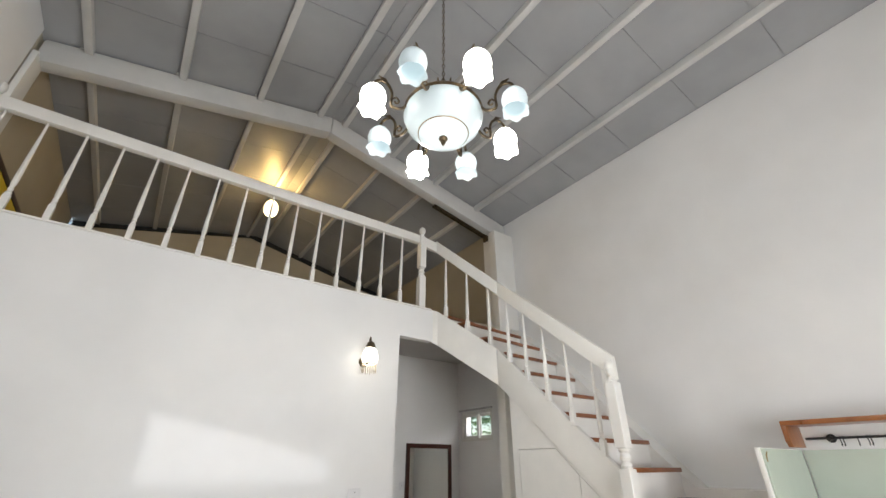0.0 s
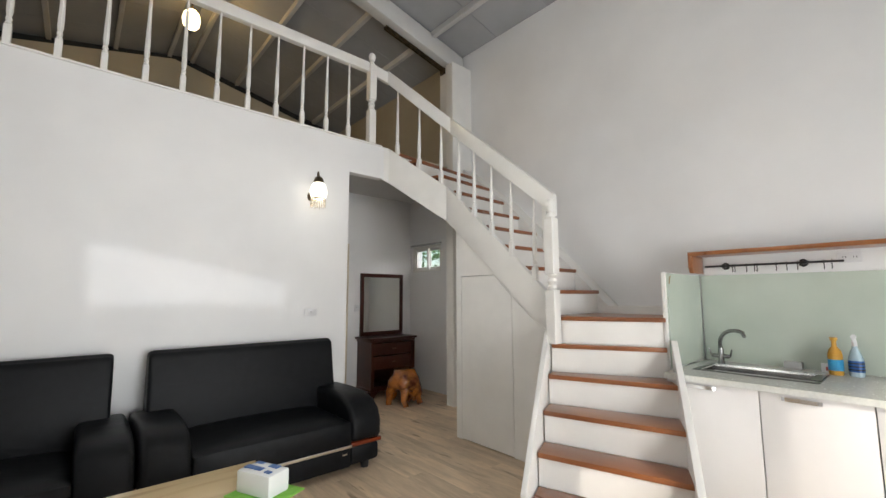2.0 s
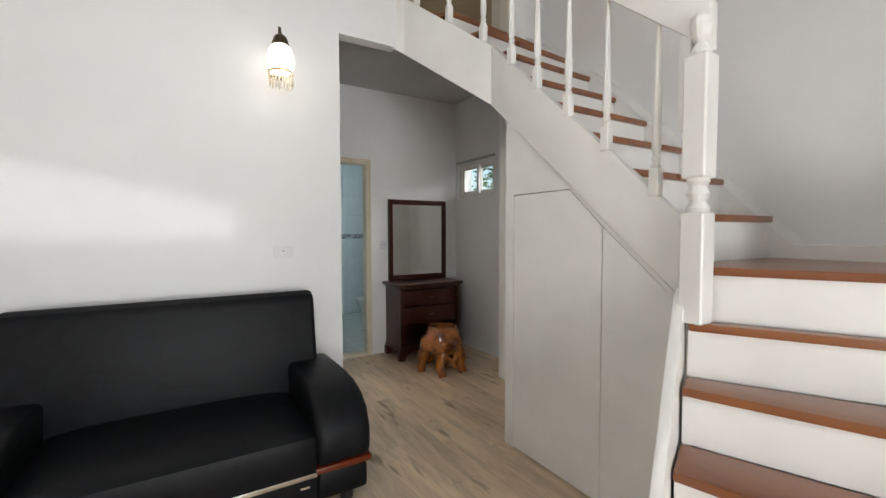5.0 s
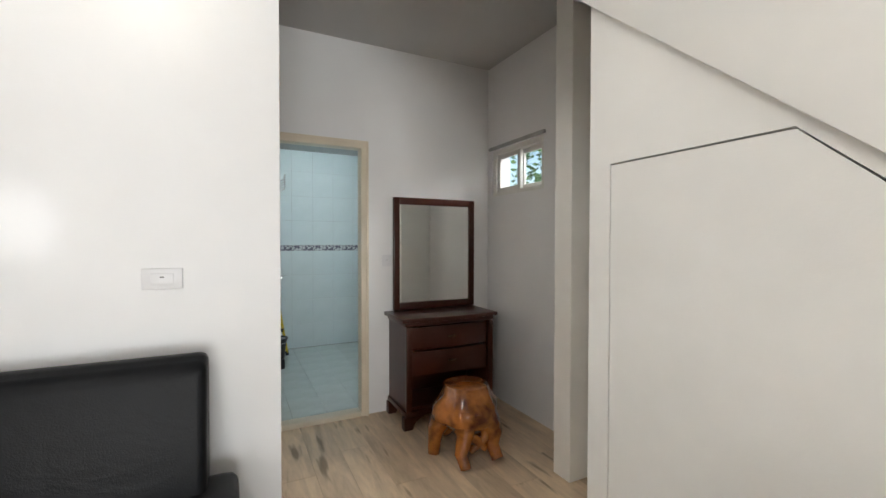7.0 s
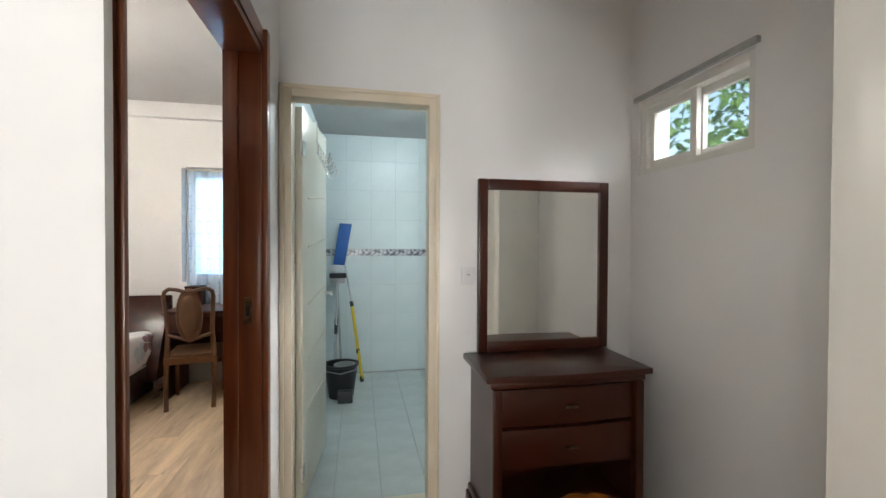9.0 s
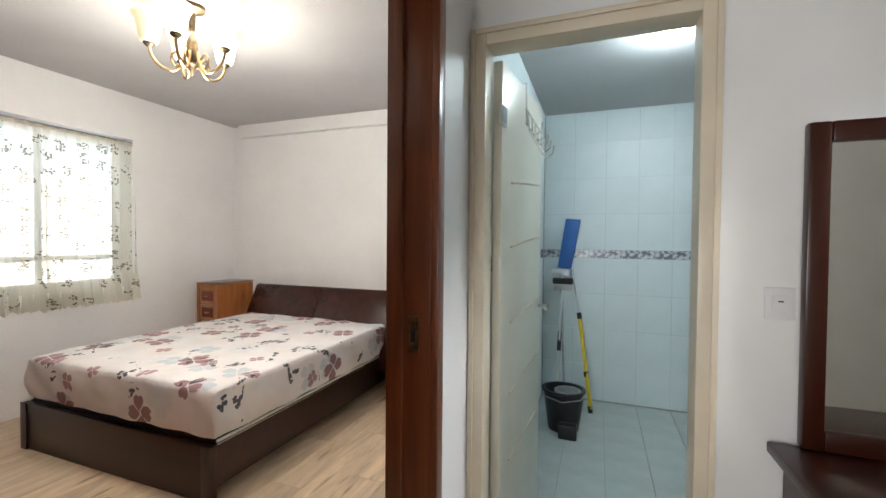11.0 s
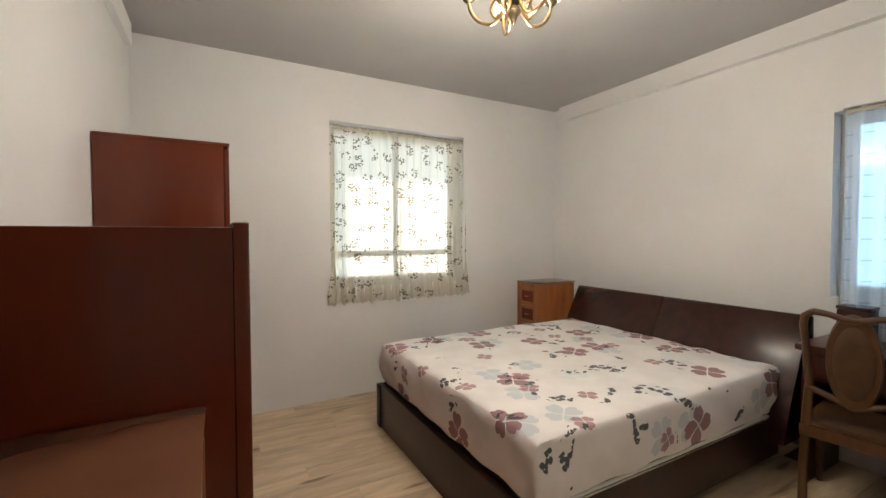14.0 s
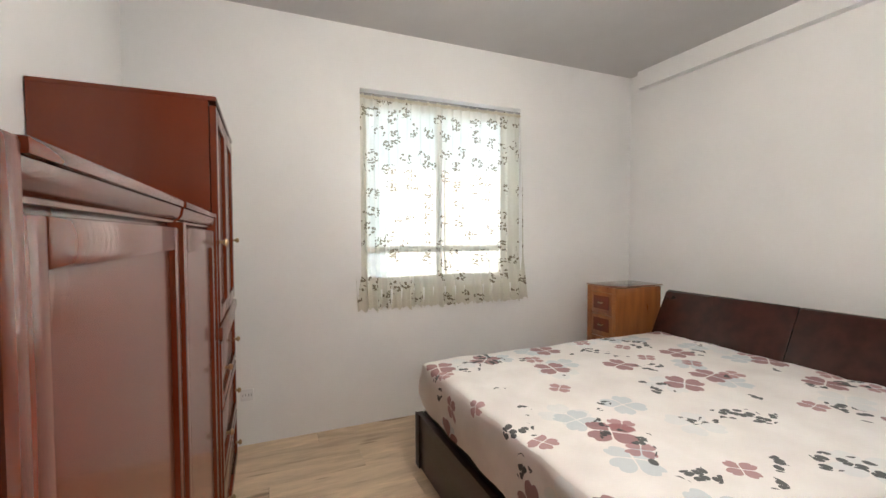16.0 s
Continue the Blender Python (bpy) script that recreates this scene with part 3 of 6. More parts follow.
setting("column_steel", boxes((4.51, 4.995, -0.006, 4.859, 5.125, 4.44), (4.54, 5.14, 3.03, 4.859, 5.28, 4.44)), TRIMW, bevel=0.006)
setting("column_west", boxes((-0.598, 5.06, 3.05, -0.555, 5.28, 4.52)), TRIMW, bevel=0.006)
setting("capping_railing", boxes((WEST, 4.985, 3.001, 3.43, 5.055, 3.018)), TRIMW, bevel=0.004)
track = thing("curtain_track", (4.1, 5.06, 4.25), label="dark brown curtain track fixed under the sloping steel beam", category="curtain track")
tb = bmesh.new()
for y in (0.06, 0.10):
    prism([(-0.55, y, 0.34), (0.38, y, 0.34 - 0.93 * SLOPE), (0.38, y, 0.31 - 0.93 * SLOPE), (-0.55, y, 0.31)], (0, 0.02, 0), tb)
part("rail", tb, BRONZE, track)
part("end_bracket", boxes((0.36, 0.05, 0.06, 0.39, 0.13, 0.14)), BRONZE, track)

# ---- staircase ----
RISE = 0.208
stair = thing("staircase", (3.905, 3.035, 0), label="white painted staircase with varnished red-brown treads up to the loft", category="staircase")
S0 = Vector((3.9, 3.0, 0))


def sp(name, bm, mat, label="", bevel=0.0):
    bmesh.ops.translate(bm, verts=bm.verts[:], vec=-S0)
    return part(name, bm, mat, stair, label, bevel)


noses = [((3.05, 2.72), (3.28, 1.905)), ((3.244, 2.808), (3.472, 2.0)), ((3.434, 2.891), (3.661, 2.097)), ((3.62, 2.97), (3.897, 2.212)),
         ((3.735, 3.015), (4.11, 2.318)), ((3.816, 2.975), (4.142, 2.328)), ((3.84, 3.10), (4.652, 3.10))]
noses += [((3.84, 3.10 + 0.229 * k), (4.652, 3.10 + 0.229 * k)) for k in range(1, 5)]
noses += [((3.84, 4.20), (4.652, 4.235)), ((3.83, 4.39), (4.652, 4.46)), ((3.715, 4.66), (4.652, 4.75)), ((3.57, 5.01), (4.652, 5.11))]
for k, (l, r) in enumerate(noses[:-1]):
    z = 0.145 + RISE * k
    l2, r2 = noses[k + 1]
    if k < 4:
        r, r2 = (r[0] + 0.012, r[1] - 0.026), (r2[0] + (0.012 if k < 3 else 0), r2[1] - (0.026 if k < 3 else 0))
    l, r, l2, r2 = Vector(l), Vector(r), Vector(l2), Vector(r2)
    out = [r, r2, l2, l]
    if k == 5:
        out = [r, Vector((4.652, 2.33)), Vector((4.652, 3.11)), Vector((3.82, 3.11)), l]
    back = (r2 - r).normalized() * 0.015 if k != 5 else Vector((0, 0.0))
    out = [p + (back if i in (1, 2) and k != 5 else Vector((0, 0))) for i, p in enumerate(out)]
    sp("tread", prism([(p.x, p.y, z - 0.032) for p in out], (0, 0, 0.032)), TREAD, "varnished red-brown wooden tread" if k == 0 else "", 0.006)
    inward = Vector((-(l - r).y, (l - r).x)).normalized() * 0.02
    if inward.dot(r2 - r) < 0 and k != 5:
        inward = -inward
    if k == 5:
        inward = -inward if inward.dot(Vector((1, 1))) < 0 else inward
    low = z - RISE if k else 0
    a, b = l + inward, r + inward
    sp("riser", prism([(a.x, a.y, low), (b.x, b.y, low), (b.x + inward.x, b.y + inward.y, low), (a.x + inward.x, a.y + inward.y, low)], (0, 0, z - low - 0.033)), TRIMW)
zt = 3.018
sp("landing_nosing", prism([(3.57, 5.01, zt - 0.035), (4.652, 5.11, zt - 0.035), (4.652, 5.17, zt - 0.035), (3.57, 5.07, zt - 0.035)], (0, 0, 0.035)), TREAD, "", 0.006)
sp("riser", prism([(3.57, 5.03, zt - RISE), (4.652, 5.13, zt - RISE), (4.652, 5.15, zt - RISE), (3.57, 5.05, zt - RISE)], (0, 0, RISE - 0.036)), TRIMW)


def sheet(points, way):
    return prism(points, way)


# the outer string: straight over the cupboard, then turning to the loft wall
sp("outer_string", sheet([(3.788, 3.03, 1.02), (3.788, 3.03, 1.335), (3.788, 3.12, 1.41), (3.788, 4.28, 2.475), (3.788, 4.28, 2.11)], (0.052, 0, 0)), TRIMW, "wide white painted stair string", 0.004)
us = bmesh.new()
rings(us, [[(x, y, z0), (x, y, z1), (x + 0.04, y + 0.02, z1), (x + 0.04, y + 0.02, z0)] for x, y, z0, z1 in ((3.788, 4.283, 2.113, 2.477), (3.51, 4.945, 2.60, 3.0), (3.425, 4.984, 2.645, 3.018))])
sp("upper_string", us, TRIMW, "", 0.004)
sp("upper_soffit", prism([(3.81, 4.29, 2.12), (3.50, 4.99, 2.63), (4.65, 4.99, 2.63), (4.65, 4.29, 2.12)], (0, 0, 0.02)), TRIMW)
sp("lower_string_inner", sheet([(3.775, 3.045, 0), (3.775, 3.045, 1.10), (3.73, 3.03, 1.06), (3.00, 2.71, 0.20), (3.00, 2.71, 0.0)], (-0.012, 0.035, 0)), TRIMW, "", 0.004)
sp("lower_string_kitchen", sheet([(4.14, 2.30, 0), (4.14, 2.30, 1.03), (3.86, 2.165, 0.80), (3.23, 1.86, 0.19), (3.23, 1.86, 0)], (0.017, -0.035, 0)), TRIMW, "", 0.004)
sp("wall_ledge", sheet([(4.655, 2.35, -0.0), (4.655, 2.35, 1.25), (4.655, 3.02, 1.25), (4.655, 4.2, 2.42), (4.655, 4.915, 2.98), (4.655, 4.915, 0)], (0.203, 0, 0)), TRIMW, "white plastered ledge along the wall beside the treads")
# cupboard under the stairs
cup = thing("stair_cupboard", (3.805, 3.63, 0), label="flush white cupboard under the staircase with a slanted door", category="cupboard")


def cp(name, pts, t0, t1, mat=TRIMW, label=""):
    return part(name, prism([(t0, y, z) for y, z in pts], (t1 - t0, 0, 0)), mat, cup, label)


def str_low(y):
    return 1.00 + (y - 3.03) * (2.14 - 1.00) / (4.28 - 3.03)


cp("panel_post", [(0.487, 0), (0.56, 0), (0.56, str_low(4.16) - 0.004), (0.487, str_low(4.087) - 0.004)], 0.004, 0.03)
cp("panel_top", [(-0.57, 1.0), (0.487, str_low(4.087) - 0.004), (0.487, 1.534), (0.062, 1.534), (-0.140, 1.346), (-0.57, 0.978)], 0.004, 0.03)
cp("door", [(-0.140, 0.008), (0.483, 0.008), (0.483, 1.529), (0.061, 1.529), (-0.138, 1.341)], 0.004, 0.026, label="flush white door with cut-off upper corner")
cp("panel_low", [(-0.57, 0), (-0.144, 0), (-0.144, 1.338), (-0.57, 0.974)], 0.004, 0.026)
cp("shadow_backing", [(-0.56, 0.02), (0.48, 0.02), (0.48, 1.53), (0.04, 1.53), (-0.56, 0.99)], 0.03, 0.04, GAPD, "dark gap behind the door joints")
cp("return_panel", [(0.54, 0), (0.56, 0), (0.56, 1.85), (0.54, 1.85)], 0.03, 0.85)


def newel(at, base, top, parent_at=S0, size=0.085):
    """A square newel post with turned neck and ball, from base to top."""
    bm = bmesh.new()
    h = top - base
    s = size / 2
    x, y = at
    for z0, z1 in ((base, base + h * 0.36), (base + h * 0.47, base + h * 0.86)):
        box(bm, x - s, y - s, z0, x + s, y + s, z1)
    bmesh.ops.bevel(bm, geom=bm.edges[:], offset=0.006, segments=1, affect="EDGES")
    lathe([(0.034, base + h * 0.355), (0.042, base + h * 0.375), (0.028, base + h * 0.395), (0.040, base + h * 0.42), (0.028, base + h * 0.445), (0.040, base + h * 0.46), (0.034, base + h * 0.475)], 14, (x, y, 0), bm)
    lathe([(0.030, base + h * 0.855), (0.037, base + h * 0.87), (0.020, base + h * 0.90), (0.032, base + h * 0.915), (0.040, base + h * 0.945), (0.037, base + h * 0.975), (0.020, base + h * 0.995), (0.004, base + h)], 14, (x, y, 0), bm)
    return bm


def baluster(h, square=0.042):
    """A slim turned baluster with a square foot, its foot at 0."""
    s = square / 2
    bm = boxes((-s, -s, 0, s, s, h * 0.16))
    bmesh.ops.bevel(bm, geom=bm.edges[:], offset=0.004, segments=1, affect="EDGES")
    lathe([(0.014, h * 0.155), (0.021, h * 0.175), (0.013, h * 0.195), (0.020, h * 0.215), (0.013, h * 0.235), (0.019, h * 0.27), (0.0195, h * 0.34), (0.015, h * 0.6), (0.010, h * 0.88), (0.009, h)], 8, (0, 0, 0), bm)
    return bm


sp("newel", newel((3.752, 3.0), 0.978, 2.115), TRIMW, "square white newel post with turned neck and ball")
RA, RM, RB, RC = Vector((3.345, 5.0, 3.82)), Vector((3.50, 4.955, 3.765)), Vector((3.795, 4.20, 3.02)), Vector((3.787, 2.975, 1.975))


def bar(a, b, w=0.055, h=0.175):
    a, b = Vector(a), Vector(b)
    side = (b - a).cross(Vector((0, 0, 1))).normalized() * (w / 2)
    return prism([a - side, a + side, a + side + Vector((0, 0, h)), a - side + Vector((0, 0, h))], b - a)


sp("handrail", bar(RB, RC), TRIMW, "white painted handrail", 0.012)
sp("handrail", bar(RM, RB, h=0.165), TRIMW, "", 0.012)
sp("handrail", bar(RA, RM, h=0.13), TRIMW, "", 0.012)
sp("handrail_drop", boxes((3.765, 3.046, 1.70, 3.812, 3.092, 2.06)), TRIMW, "", 0.01)
for k in range(8):
    y = (4.86, 4.60, 4.355, 4.105, 3.888, 3.667, 3.437, 3.194)[k]
    if y > 4.28:
        x = 3.81 - 0.28 * (y - 4.28) / 0.665
        foot = 2.475 + 0.525 * (y - 4.28) / 0.665
        top = RB.z + (RM.z - RB.z) * (y - RB.y) / (RM.y - RB.y)
    else:
        x = 3.80
        foot = 1.41 + (y - 3.12) * 1.065 / 1.16
        top = RB.z + (RC.z - RB.z) * (RB.y - y) / (RB.y - RC.y)
    b = baluster(top - foot + 0.02)
    bmesh.ops.translate(b, verts=b.verts[:], vec=(x, y, foot - 0.012))
    sp("baluster", b, TRIMW)
stair["group"] = "staircase"

rail = thing("loft_railing", (1.37, 5.02, 3.018), label="white painted railing with turned balusters along the loft edge", category="railing")
part("handrail", boxes((-1.97, -0.035, 0.815, 1.88, 0.035, 0.925)), TRIMW, rail, bevel=0.012)
n1 = newel((1.93, 0.0), 0.0, 1.06)
part("newel", n1, TRIMW, rail, "square white newel post with turned neck and ball")
part("newel", newel((-1.98, 0.0), 0.0, 1.06), TRIMW, rail)
b = baluster(0.825)
first = part("baluster", b, TRIMW, rail)
for k in range(15):
    o = first if k == 0 else new("baluster", first.data)
    o.parent = rail
    o.location = (1.65 - 0.2525 * k, 0, 0)

# ---- doors and windows ----
fd = tagged(part("door_frame_bathroom", boxes((3.032, 6.345, 0, 3.087, 6.45, 2.065), (3.73, 6.345, 0, 3.785, 6.45, 2.065), (3.087, 6.345, 2.01, 3.73, 6.45, 2.065), (3.087, 6.352, -0.004, 3.73, 6.45, 0.035)), CREAM, bevel=0.005), kind="structure")
part("architrave", boxes((3.034, 6.335, 0.0, 3.052, 6.345, 2.064), (3.766, 6.335, 0, 3.783, 6.345, 2.064), (3.052, 6.335, 2.046, 3.766, 6.345, 2.064)), CREAM, fd, bevel=0.003)
d = thing("door_bathroom", (3.100, 6.465, 0.04), 84, "cream panelled bathroom door standing open inwards", "door")
d["kind"] = "structure"
part("leaf", boxes((0, -0.02, 0, 0.625, 0.015, 1.96)), DOORC, d, bevel=0.004)
gr = bmesh.new()
for z in (0.45, 0.72, 1.0, 1.3, 1.55):
    tube([(0.12, -0.021, z - 0.025), (0.34, -0.021, z), (0.56, -0.021, z + 0.02)], 0.005, 5, gr)
part("moulding", gr, CREAM, d)
part("handle", tube([(0.58, -0.02, 0.98), (0.58, -0.07, 0.98), (0.57, -0.075, 0.98), (0.50, -0.075, 0.98)], 0.009, 8), CHROME, d, "chrome lever handle", smooth=True)
for z in (0.12, 1.72):
    part("hinge", boxes((-0.03, -0.03, z, 0.03, -0.018, z + 0.07)), CHROME, d)
hk = thing("over_door_hook_rack", (3.128, 6.72, 1.95), 84, "chrome wire hook rack hung over the open bathroom door", "hook rack")
bm = bmesh.new()
tube([(0, 0.03, 0.05), (0, -0.035, 0.05), (0, -0.04, -0.12)], 0.004, 6, bm)
tube([(-0.02, -0.04, -0.06), (0.28, -0.04, -0.10)], 0.004, 6, bm)
tube([(-0.02, -0.04, -0.12), (0.28, -0.04, -0.16)], 0.004, 6, bm)
part("rack", bm, CHROME, hk)
for k in range(5):
    z = -0.07 - 0.012 * k
    part("hook", tube([(0.06 * k, -0.045, z), (0.06 * k, -0.05, z - 0.08), (0.06 * k, -0.07, z - 0.105), (0.06 * k, -0.10, z - 0.085), (0.06 * k, -0.105, z - 0.05)], 0.004, 6), CHROME, hk)

bf = tagged(part("door_frame_bedroom", boxes((2.90, JN, 0, 3.035, JN + 0.045, 2.10), (2.885, 5.042, 0, 3.031, 5.052, 2.10), (2.90, 5.052, 2.04, 3.035, JN, 2.10)), DOORW, bevel=0.004), kind="structure")
part("architrave", boxes((3.0355, JN - 0.002, 0, 3.058, JN + 0.042, 2.13), (3.0315, 5.0405, 0, 3.043, 5.054, 2.13), (3.0355, 5.054, 2.06, 3.043, JN - 0.002, 2.13)), DOORW, bf, bevel=0.008)
part("door_stop", boxes((2.925, JN - 0.015, 0, 2.955, JN - 0.0005, 2.035)), DOORW, bf, bevel=0.003)
part("strike_plate", boxes((2.972, JN - 0.004, 1.03, 3.002, JN - 0.0008, 1.13)), BRONZE, bf)
part("strike_hole", boxes((2.980, JN - 0.006, 1.06, 2.994, JN - 0.0048, 1.10)), GAPD, bf)
bd = thing("door_bedroom", (2.885, 5.070, 0.01), 180, "brown wooden bedroom door standing wide open against the wall", "door")
bd["kind"] = "structure"
part("leaf", boxes((0, -0.035, 0, 0.83, 0.0, 2.02)), DOORW, bd, bevel=0.003)
part("rose", lathe([(0.026, 0), (0.026, 0.008)], 14), CHROME, bd).matrix_basis = pose(0.77, -0.035, 1.07, 90)
part("handle", tube([(0.77, -0.035, 1.07), (0.77, -0.075, 1.07), (0.75, -0.082, 1.07), (0.66, -0.082, 1.065)], 0.009, 8), CHROME, bd, "chrome lever handle", smooth=True)


def window(name, m, w, h, sashes=2, mid=None):
    """A sliding window in a white metal frame; its opening lies in x and z, from the lower corner."""
    e = new(name)
    e.matrix_world = m
    tagged(e, kind="structure")
    part("window_frame", boxes((0, 0, 0, 0.04, 0.09, h), (w - 0.04, 0, 0, w, 0.09, h), (0.04, 0, 0, w - 0.04, 0.09, 0.035), (0.04, 0, h - 0.04, w - 0.04, 0.09, h)), ALU, e, bevel=0.003)
    sw = (w - 0.08) / sashes
    for k in range(sashes):
        x0, x1 = 0.04 + sw * k - (0.015 if k else 0), 0.04 + sw * (k + 1) + (0.015 if k < sashes - 1 else 0)
        y = 0.02 + 0.032 * (k % 2)
        parts_ = [(x0, y, 0.035, x0 + 0.035, y + 0.028, h - 0.04), (x1 - 0.035, y, 0.035, x1, y + 0.028, h - 0.04), (x0 + 0.035, y, 0.035, x1 - 0.035, y + 0.028, 0.07), (x0 + 0.035, y, h - 0.075, x1 - 0.035, y + 0.028, h - 0.04)]
        if mid:
            parts_.append((x0 + 0.035, y, mid, x1 - 0.035, y + 0.028, mid + 0.05))
        s = part("sash", boxes(*parts_), ALU, e, bevel=0.002)
        pane("pane", boxes((x0 + 0.035, y + 0.011, 0.07, x1 - 0.035, y + 0.016, h - 0.075)), s)
    return e


window("window_vestibule", pose(4.875, 6.31, 1.70, 0, 0, -90), 0.67, 0.39)
window("window_bedroom_west", pose(-0.66, 6.30, 0.90, 0, 0, 90), 1.245, 1.335, 2, 0.24)
window("window_bedroom_north", pose(1.74, 8.78, 0.95), 0.88, 1.085)
setting("window_ledge", boxes((4.84, 5.62, 2.092, 4.8595, 6.33, 2.115)), GREYM)
# unseen front windows, placed so the sun falls on treads and cabinets
window("window_front", pose(1.28, -1.34, 0.0), 0.54, 2.14, 1)
window("window_front", pose(2.42, -1.34, 0.0), 0.88, 2.14, 1)
# unseen fin, added only to keep the sun out of the gable slot
setting("sun_blocking_fin", boxes((1.16, -3.0, 3.5, 1.20, -1.4, 4.7)), WALL)


def curtain(name, m, w, h, folds, out_low, label, mat):
    """A gathered sheer hanging in x and z, with folds in y."""
    e = new(name)
    e.matrix_world = m
    tagged(e, label, "curtain")
    for half in (0, 1):
        bm = bmesh.new()
        nx, nz = 90, 26
        grid = []
        for j in range(nz + 1):
            f = j / nz
            row = []
            for i in range(nx + 1):
                u = i / nx
                x = w * (half * 0.5 + u * 0.5) + (0.012 * (u - 0.5) * (1 - f))
                a = 0.008 + 0.020 * (1 - f)
                y = a * math.sin(u * folds * math.pi + half * 1.3 + 0.8 * math.sin(3 * u + f)) + 0.4 * a * math.sin(u * folds * 2.3 * math.pi + f) - out_low * max(0, 0.24 - f) / 0.24
                z = h * f - (0.010 * math.sin(u * folds * 2 * math.pi) + 0.006 * math.sin(37 * u) if j == 0 else 0)
                row.append(bm.verts.new((x, y, z)))
            grid.append(row)
        for j in range(nz):
            for i in range(nx):
                bm.faces.new((grid[j][i], grid[j][i + 1], grid[j + 1][i + 1], grid[j + 1][i]))
        uv = bm.loops.layers.uv.new("UVMap")
        for f_ in bm.faces:
            for lp in f_.loops:
                lp[uv].uv = (lp.vert.co.x, lp.vert.co.z)
        part("curtain_panel", bm, mat, e, smooth=True)
    part("heading", boxes((0, -0.012, h - 0.03, w, 0.012, h - 0.012)), HEM, e)
    part("curtain_rod", tube([(-0.01, 0, h), (w + 0.01, 0, h)], 0.008, 8), GREYM, e)
    return e


curtain("curtain", pose(-0.565, 6.27, 0.775, 0, 0, 90), 1.29, 1.43, 17, 0.055, "sheer cream window curtain with small brown leaf sprigs", CURTAINA)
curtain("curtain", pose(1.80, 8.655, 0.70), 0.83, 1.335, 7, 0.03, "plain sheer white window curtain hanging down to the desk", CURTAINB)

# bedroom windows' daylight added as glowing panels: shaded eave above, bright yard below
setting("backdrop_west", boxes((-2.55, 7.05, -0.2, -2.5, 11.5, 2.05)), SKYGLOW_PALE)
# made wide and high to block the sun from the west window too
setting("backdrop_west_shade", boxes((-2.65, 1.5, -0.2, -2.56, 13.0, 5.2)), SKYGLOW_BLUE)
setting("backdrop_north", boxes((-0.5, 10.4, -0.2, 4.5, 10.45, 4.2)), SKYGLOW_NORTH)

# ---- living room things ----
def rounded(x0, y0, z0, x1, y1, z1):
    return boxes((x0, y0, z0, x1, y1, z1))


def cushion(w, d, h, puff, nx=10, ny=8):
    """A padded block whose top swells by puff."""
    bm = boxes((-w / 2, -d / 2, 0, w / 2, d / 2, h))
    top = [f for f in bm.faces if f.calc_center_median().z > h - 0.001]
    bmesh.ops.subdivide_edges(bm, edges=[e for f in top for e in f.edges], cuts=6, use_grid_fill=True)
    for v in bm.verts:
        if v.co.z > h - 0.001:
            v.co.z += puff * (1 - (2 * v.co.x / w) ** 4) * (1 - (2 * v.co.y / d) ** 4)
    return bm


def sofa(name, x0, x1, label, category):
    """Faces -y; its back is near the wall."""
    w = x1 - x0
    e = thing(name, ((x0 + x1) / 2, 4.5, 0), label=label, category=category)
    h = w / 2
    part("base", boxes((-h + 0.02, -0.36, 0.05, h - 0.02, 0.40, 0.20)), LEATHER, e, bevel=0.02)
    part("seat", cushion(w - 0.52, 0.72, 0.19, 0.03), LEATHER, e, bevel=0.035).matrix_basis = pose(0, -0.05, 0.20)
    back = prism([(0, 0.20, 0.34), (0, 0.31, 0.92), (0, 0.36, 0.955), (0, 0.44, 0.94), (0, 0.46, 0.88), (0, 0.44, 0.20), (0, 0.22, 0.20)], (w - 0.18, 0, 0))
    bmesh.ops.translate(back, verts=back.verts[:], vec=(-(w - 0.18) / 2, 0, 0))
    part("backrest", back, LEATHER, e, bevel=0.05, segs=4)
    for s in (-1, 1):
        arm = prism([(0, 0.38, 0.20), (0, 0.38, 0.545), (0, 0.05, 0.555), (0, -0.17, 0.548), (0, -0.29, 0.515), (0, -0.37, 0.455), (0, -0.41, 0.36), (0, -0.408, 0.23)], (0.265, 0, 0))
        bmesh.ops.translate(arm, verts=arm.verts[:], vec=(-h if s < 0 else h - 0.265, 0, 0))
        part("armrest", arm, LEATHER, e, bevel=0.045, segs=3)
        part("armrest_foot", boxes(((-h if s < 0 else h - 0.265) + 0.01, -0.385, 0.06, (-h if s < 0 else h - 0.265) + 0.255, 0.37, 0.195)), LEATHER, e, bevel=0.03)
        part("wood_strip", boxes(((-h if s < 0 else h - 0.268) - 0.002, -0.402, 0.20, (-h if s < 0 else h - 0.268) + 0.27, 0.30, 0.228)), MAHOG, e, "red-brown wooden strip under the armrest", bevel=0.006)
    part("chrome_strip", boxes((-h + 0.268, -0.418, 0.203, h - 0.268, -0.395, 0.225)), CHROME, e, "polished metal strip below the seat", bevel=0.004)
    part("front_skirt", boxes((-h + 0.268, -0.40, 0.06, h - 0.268, -0.365, 0.20)), LEATHER, e, bevel=0.01)
    part("badge", boxes((h - 0.34, -0.404, 0.155, h - 0.30, -0.4005, 0.165)), CHROME, e)
    for sx in (-1, 1):
        for sy in (-0.32, 0.33):
            part("foot", lathe([(0.03, 0), (0.035, 0.06)], 12, (sx * (h - 0.1), sy, 0)), BLACK, e)
    return e


sofa("loveseat", 1.30, 2.89, "black leather two-seat sofa with a metal strip, against the wall", "sofa")
sofa("armchair", 0.12, 1.285, "black leather armchair with a wide seat beside the sofa", "armchair")

